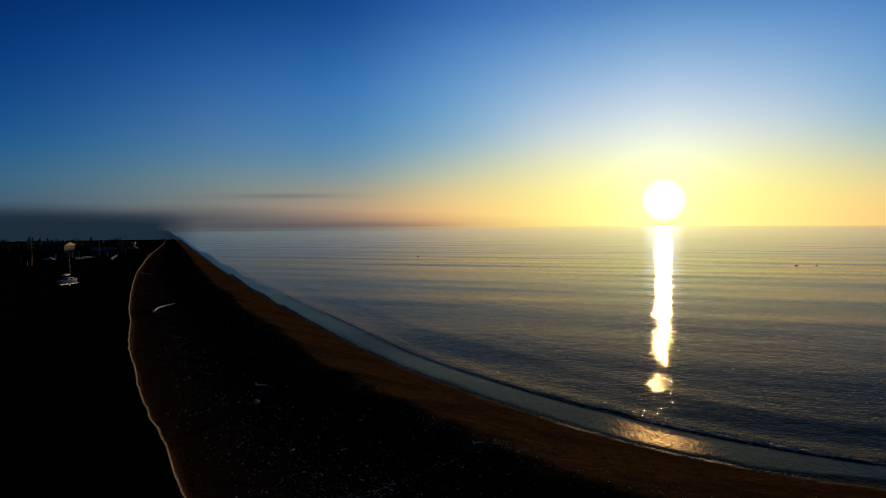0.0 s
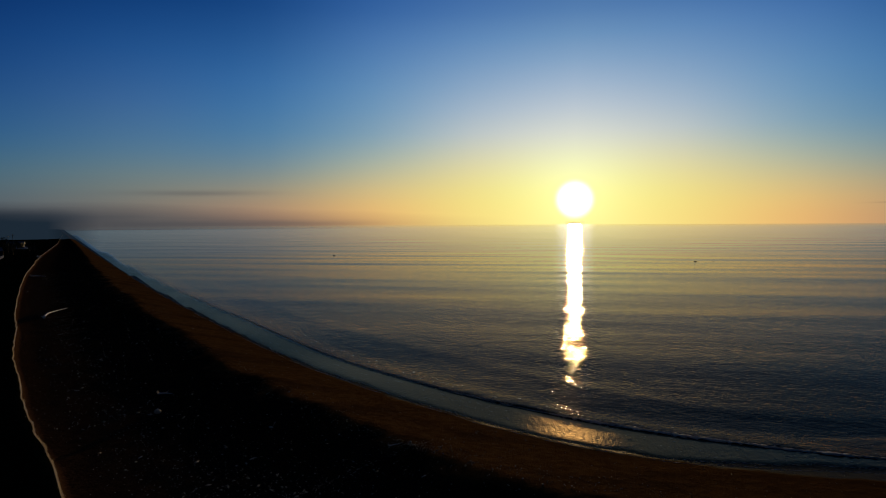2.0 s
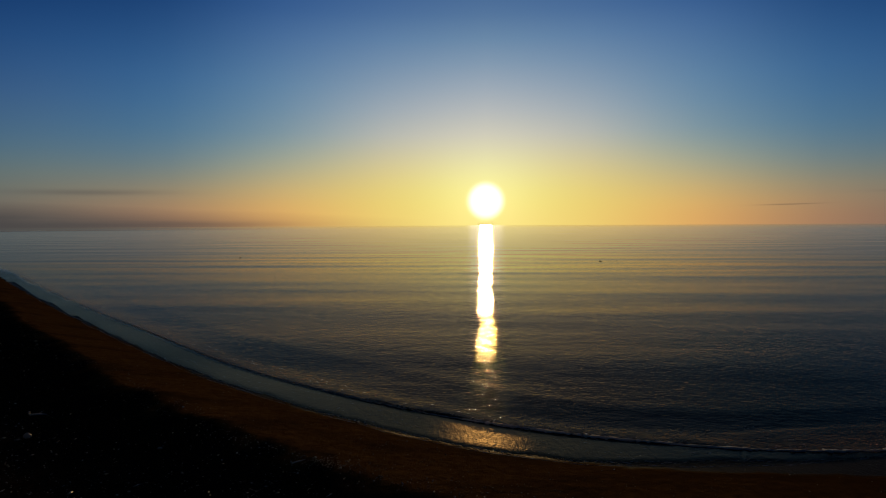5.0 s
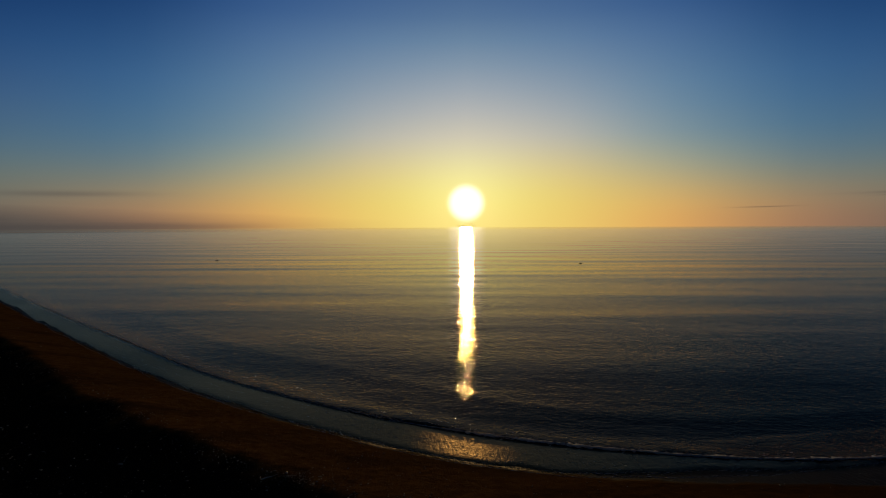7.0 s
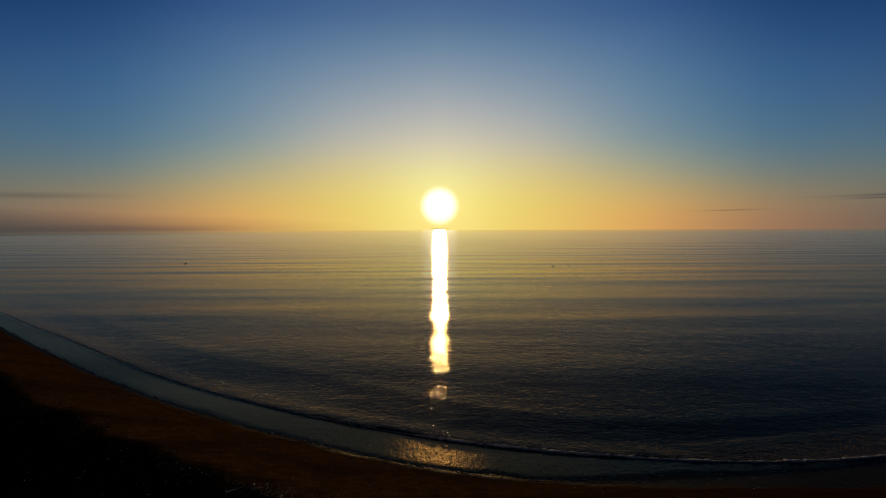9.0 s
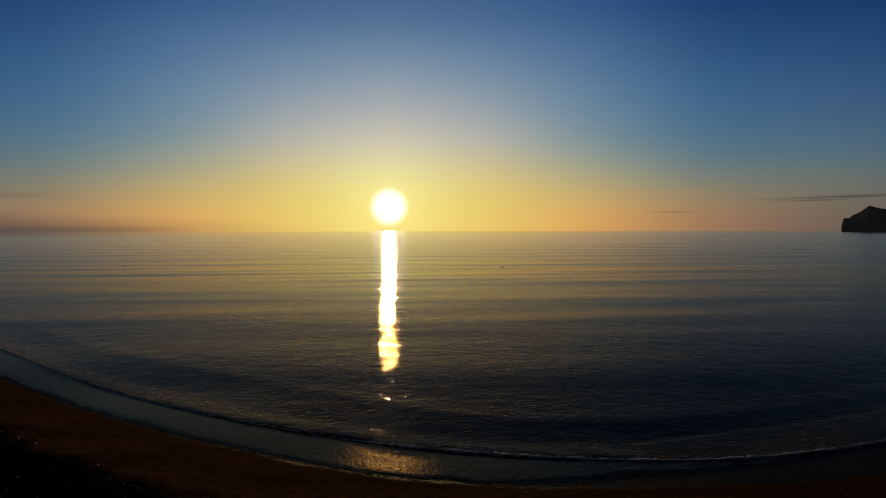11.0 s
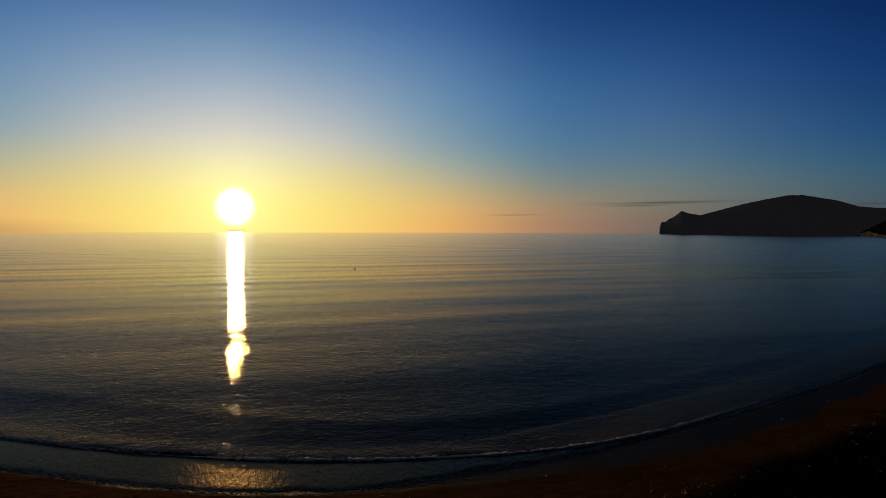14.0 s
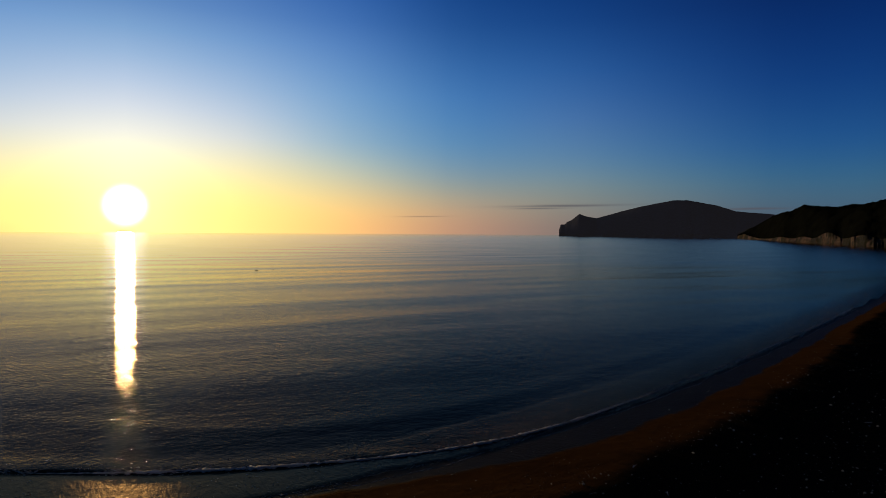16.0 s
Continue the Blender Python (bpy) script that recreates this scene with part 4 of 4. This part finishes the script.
# ---- houses, sheds, cars, poles ----
def house(m, w, d, wall_h, roof_h, roof_mat, label, windows, chimney=False, storeys=1, porch=False):
    thing = new("house")
    t = 0.2
    for lo, hi in (((-w / 2, -d / 2, 0), (w / 2, -d / 2 + t, wall_h)), ((-w / 2, d / 2 - t, 0), (w / 2, d / 2, wall_h)),
                   ((-w / 2, -d / 2 + t, 0), (-w / 2 + t, d / 2 - t, wall_h)), ((w / 2 - t, -d / 2 + t, 0), (w / 2, d / 2 - t, wall_h))):
        part("wall", box(bmesh.new(), lo, hi), M_WALL, thing)
    bm = bmesh.new()
    o = 0.45
    vs = [bm.verts.new(v) for v in ((-w / 2 - o, -d / 2 - o, wall_h), (w / 2 + o, -d / 2 - o, wall_h), (w / 2 + o, d / 2 + o, wall_h), (-w / 2 - o, d / 2 + o, wall_h),
                                    (-w / 2 - o, 0, wall_h + roof_h), (w / 2 + o, 0, wall_h + roof_h))]
    for q in ((0, 1, 5, 4), (2, 3, 4, 5), (0, 4, 3), (1, 2, 5), (3, 2, 1, 0)):
        bm.faces.new([vs[i] for i in q])
    roof = part("roof", bm, roof_mat, thing)
    if chimney:
        part("chimney", box(bmesh.new(), (w * 0.2, -0.35, wall_h + roof_h * 0.4), (w * 0.2 + 0.7, 0.35, wall_h + roof_h + 0.9), 0.03), M_WALL, roof)
    for s in range(storeys):
        z = 1.0 + s * 2.7
        for i in range(windows):
            x = -w / 2 + w * (i + 0.5) / windows
            for face in (-1, 1):
                y = face * d / 2
                win = part("window", box(bmesh.new(), (x - 0.55, y - 0.03, z), (x + 0.55, y + 0.03, z + 1.1), 0.01), M_PAINT, thing, "white window frame")
                part("pane", box(bmesh.new(), (x - 0.47, y - 0.04, z + 0.08), (x + 0.47, y + 0.04, z + 1.02)), M_GLASS, win)
        for face in (-1, 1):
            x = face * w / 2
            win = part("window", box(bmesh.new(), (x - 0.03, -0.7, z), (x + 0.03, 0.7, z + 1.1), 0.01), M_PAINT, thing, "white window frame")
            part("pane", box(bmesh.new(), (x - 0.04, -0.62, z + 0.08), (x + 0.04, 0.62, z + 1.02)), M_GLASS, win)
    if porch:
        part("porch_roof", box(bmesh.new(), (w / 2 + 0.02, -d / 2, 2.45), (w / 2 + 2.2, d / 2, 2.58), 0.02), roof_mat, thing)
        for i in range(4):
            y = -d / 2 + 0.15 + (d - 0.3) * i / 3
            part("porch_post", box(bmesh.new(), (w / 2 + 2.0, y - 0.07, 0), (w / 2 + 2.14, y + 0.07, 2.45), 0.01), M_PAINT, thing, "white porch post")
    part("door", box(bmesh.new(), (0.3, -d / 2 - 0.04, 0.02), (1.2, -d / 2 + 0.04, 2.07), 0.01), M_PAINT, thing, "white panelled door")
    thing.matrix_world = m
    return tagged(thing, label, "house")


house(pose(-251, 207, LAND, 0, 0, 20), 9.0, 8.0, 5.6, 1.4, M_ROOF, "two-storey weatherboard house with low dark roof", 3, True, 2, True)
house(pose(-246, 226, LAND, 0, 0, 60), 9.0, 6.0, 2.7, 1.6, M_PALE_ROOF, "low beach cottage with pale iron roof beside trees", 3)
house(pose(-191, 127, LAND, 0, 0, 30), 8.0, 6.5, 2.8, 1.7, M_PALE_ROOF, "small sunlit weatherboard cottage with pale roof", 2, True)
house(pose(-318, 310, LAND, 0, 0, 40), 8.0, 6.0, 2.7, 1.6, M_PALE_ROOF, "distant white cottage near the bank", 2)
house(pose(-300, 205, LAND, 0, 0, 75), 10.0, 7.0, 2.8, 1.8, M_ROOF, "dark-roofed single-storey house among trees", 3)


def utility_pole(m, h):
    thing = new("utility_pole")
    part("pole", tube(bmesh.new(), [(0, 0, 0), (0.02, 0, h * 0.5), (0, 0, h)], [0.17, 0.14, 0.11], 9), M_POLE, thing, smooth=True)
    part("crossarm", box(bmesh.new(), (-1.0, -0.06, h - 0.7), (1.0, 0.06, h - 0.57), 0.01), M_POLE, thing)
    for x in (-0.85, -0.3, 0.3, 0.85):
        part("insulator", tube(bmesh.new(), [(x, 0, h - 0.57), (x, 0, h - 0.4)], [0.05, 0.035], 7), M_PAINT, thing, "pale ceramic insulator", smooth=True)
    thing.matrix_world = m
    return tagged(thing, "weathered timber power pole with one crossarm", "utility pole", "poles along the settlement")


pole = utility_pole(pose(-235, 213.4, LAND, 0, 0, 45), 8.5)
for x, y in ((-278.3, 267), (-322, 312), (-212, 164)):
    copy_thing(pole, pose(x, y, LAND, 0, 0, 45))


def parked_car(m, paint, label):
    thing = new("car")
    bm = bmesh.new()
    prof = [(-2.1, 0.35), (-2.15, 0.75), (-1.9, 0.92), (-1.3, 1.0), (-0.8, 1.42), (0.7, 1.45), (1.35, 1.0), (2.0, 0.88), (2.15, 0.65), (2.1, 0.35)]
    sides = []
    for y in (-0.85, 0.85):
        sides.append([bm.verts.new((x, y * (0.86 if z > 1.05 else 1.0), z)) for x, z in prof])
    bm.faces.new(sides[0])
    bm.faces.new(sides[1][::-1])
    for i in range(len(prof)):
        j = (i + 1) % len(prof)
        bm.faces.new((sides[0][j], sides[0][i], sides[1][i], sides[1][j]))
    part("body", bm, paint, thing)
    for y in (-0.8, 0.8):
        part("side_window", box(bmesh.new(), (-0.75, y - 0.02, 1.03), (0.75, y + 0.02, 1.36), 0.01), M_GLASS, thing)
    for x in (-1.35, 1.35):
        for y in (-0.78, 0.78):
            bm = bmesh.new()
            bmesh.ops.create_cone(bm, cap_ends=True, segments=16, radius1=0.33, radius2=0.33, depth=0.2, matrix=Matrix.Translation((x, y, 0.33)) @ Matrix.Rotation(math.pi / 2, 4, "X"))
            wheel = part("wheel", bm, M_RUBBER, thing)
            bm = bmesh.new()
            bmesh.ops.create_cone(bm, cap_ends=True, segments=12, radius1=0.19, radius2=0.19, depth=0.22, matrix=Matrix.Translation((x, y, 0.33)) @ Matrix.Rotation(math.pi / 2, 4, "X"))
            part("rim", bm, M_METAL, wheel)
    thing.matrix_world = m
    return tagged(thing, label, "car", "cars parked behind the bank")


parked_car(pose(-303, 300, LAND, 0, 0, 40), M_PAINT, "white car parked on grass behind the bank")
parked_car(pose(-306, 304.5, LAND, 0, 0, 70), M_METAL, "silver car parked beside a white car")
parked_car(pose(-236, 190, LAND, 0, 0, 10), M_PAINT, "white car parked near a two-storey house")


def rail_fence(start, end, posts, label, mat):
    thing = new("fence")
    a, b = Vector((*start, 0)), Vector((*end, 0))
    thing.location = (*start, LAND)
    for i in range(posts):
        p = (b - a) * (i / (posts - 1))
        part("post", box(bmesh.new(), (p.x - 0.07, p.y - 0.07, -0.05), (p.x + 0.07, p.y + 0.07, 1.1), 0.01), mat, thing)
    for z in (0.45, 0.95):
        part("rail", tube(bmesh.new(), [(0, 0, z), (*(b - a).xy, z)], [0.06, 0.06], 6), mat, thing)
    return tagged(thing, label, "fence")


rail_fence((-231, 198), (-235, 211), 8, "low weathered post and rail fence on grass", M_WOOD)
rail_fence((-213, 199), (-236, 224), 12, "pale post and rail fence along a track", M_PAINT)


# ---- trees behind the houses ----
def tree(kind, seed):
    rng = random.Random(seed)
    thing = new("tree")
    h = 9.0 if kind == "broad" else 11.5
    part("trunk", tube(bmesh.new(), [(0, 0, -0.2), (0.1, 0.05, h * 0.35), (0.0, 0.15, h * 0.85)], [0.28, 0.2, 0.05], 8), M_BARK, thing, smooth=True)
    for i in range(6):
        q, z = rng.uniform(0, 6.3), h * rng.uniform(0.25, 0.6)
        r = h * 0.2
        part("limb", tube(bmesh.new(), [(0, 0.05, z), (r * 0.5 * math.cos(q), r * 0.5 * math.sin(q), z + h * 0.08), (r * math.cos(q), r * math.sin(q), z + h * 0.2)], [0.11, 0.07, 0.03], 6), M_BARK, thing, smooth=True)
    verts, faces = [], []
    lobes = []
    for i in range(11 if kind == "broad" else 14):
        if kind == "broad":
            q, rr = rng.uniform(0, 6.3), h * rng.uniform(0.05, 0.3)
            lobes.append((Vector((rr * math.cos(q), rr * math.sin(q), h * rng.uniform(0.4, 0.88))), h * rng.uniform(0.1, 0.19)))
        else:
            u = i / 13
            q, rr = i * 2.4, h * 0.15 * (1 - u)
            lobes.append((Vector((rr * math.cos(q), rr * math.sin(q), h * (0.2 + 0.78 * u))), h * (0.03 + 0.13 * (1 - u))))
    for c, r in lobes:
        for _ in range(75):
            v = Vector((rng.gauss(0, 1), rng.gauss(0, 1), rng.gauss(0, 0.8))).normalized() * r * rng.uniform(0.55, 1.12)
            p = c + v
            s = rng.uniform(0.12, 0.3)
            a = Vector((rng.gauss(0, 1), rng.gauss(0, 1), rng.gauss(0, 1))).normalized() * s
            b = a.orthogonal().normalized() * s * 0.7
            i = len(verts)
            verts += [p - a, p + b, p + a, p - b]
            faces.append((i, i + 1, i + 2, i + 3))
    ob = new("crown", mesh_from("crown", verts, faces, M_LEAF, smooth=False))
    ob.parent = thing
    return tagged(thing, "dark broad-crowned coastal tree behind houses" if kind == "broad" else "tall dark conifer standing above the tree line", "tree", "trees behind the houses")


protos = [tree("broad", 3), tree("broad", 8), tree("conifer", 5), tree("broad", 13)]
rng = random.Random(77)
spots = []
for i in range(110):
    u = rng.uniform(0, 1)
    q = radians(-44.5 - 12.5 * u)
    r = rng.uniform(395, 520) + 40 * u
    spots.append((r * math.sin(q), r * math.cos(q), rng.choice((0, 1, 3, 3, 1, 0, 2)), rng.uniform(0.35, 0.65)))
spots += [(-259, 245.5, 0, 0.95), (-260.5, 243, 3, 0.8), (-257, 249, 1, 0.7), (-322, 248, 2, 0.75), (-328, 258, 2, 0.6), (-300, 290, 1, 0.6)]
for i, (x, y, kind, size) in enumerate(spots):
    m = pose(x, y, LAND, 0, 0, rng.uniform(0, 360))
    if i < 4:
        ob = protos[i]
        ob.matrix_world = m
        ob.scale = (0.5, 0.5, 0.45)
    else:
        ob = copy_thing(protos[kind], m)
        ob.scale = (size * 1.15, size * 1.15, size)


# ---- floats on the water ----
def float_buoy(x, y, size):
    thing = new("buoy")
    bm = bmesh.new()
    bmesh.ops.create_uvsphere(bm, u_segments=14, v_segments=9, radius=0.32, matrix=Matrix.Translation((0, 0, 0.05)) @ Matrix.Diagonal((1.9, 1, 0.55, 1)))
    part("float", bm, M_RUBBER, thing, smooth=True)
    part("rope_eye", tube(bmesh.new(), [(0.45, 0, 0.12), (0.62, 0, 0.16), (0.7, 0, 0.1)], [0.05, 0.04, 0.03], 7), M_POLE, thing, smooth=True)
    thing.matrix_world = pose(x, y, 0.0, 0, 0, 20) @ Matrix.Diagonal((size, size, size, 1))
    return tagged(thing, "small dark float bobbing on calm water", "buoy", "floats off the beach")


for x, y, size in ((-110.3, 279.9, 0.95), (44.4, 252.3, 0.95), (51.5, 256.0, 0.5)):
    float_buoy(x, y, size)
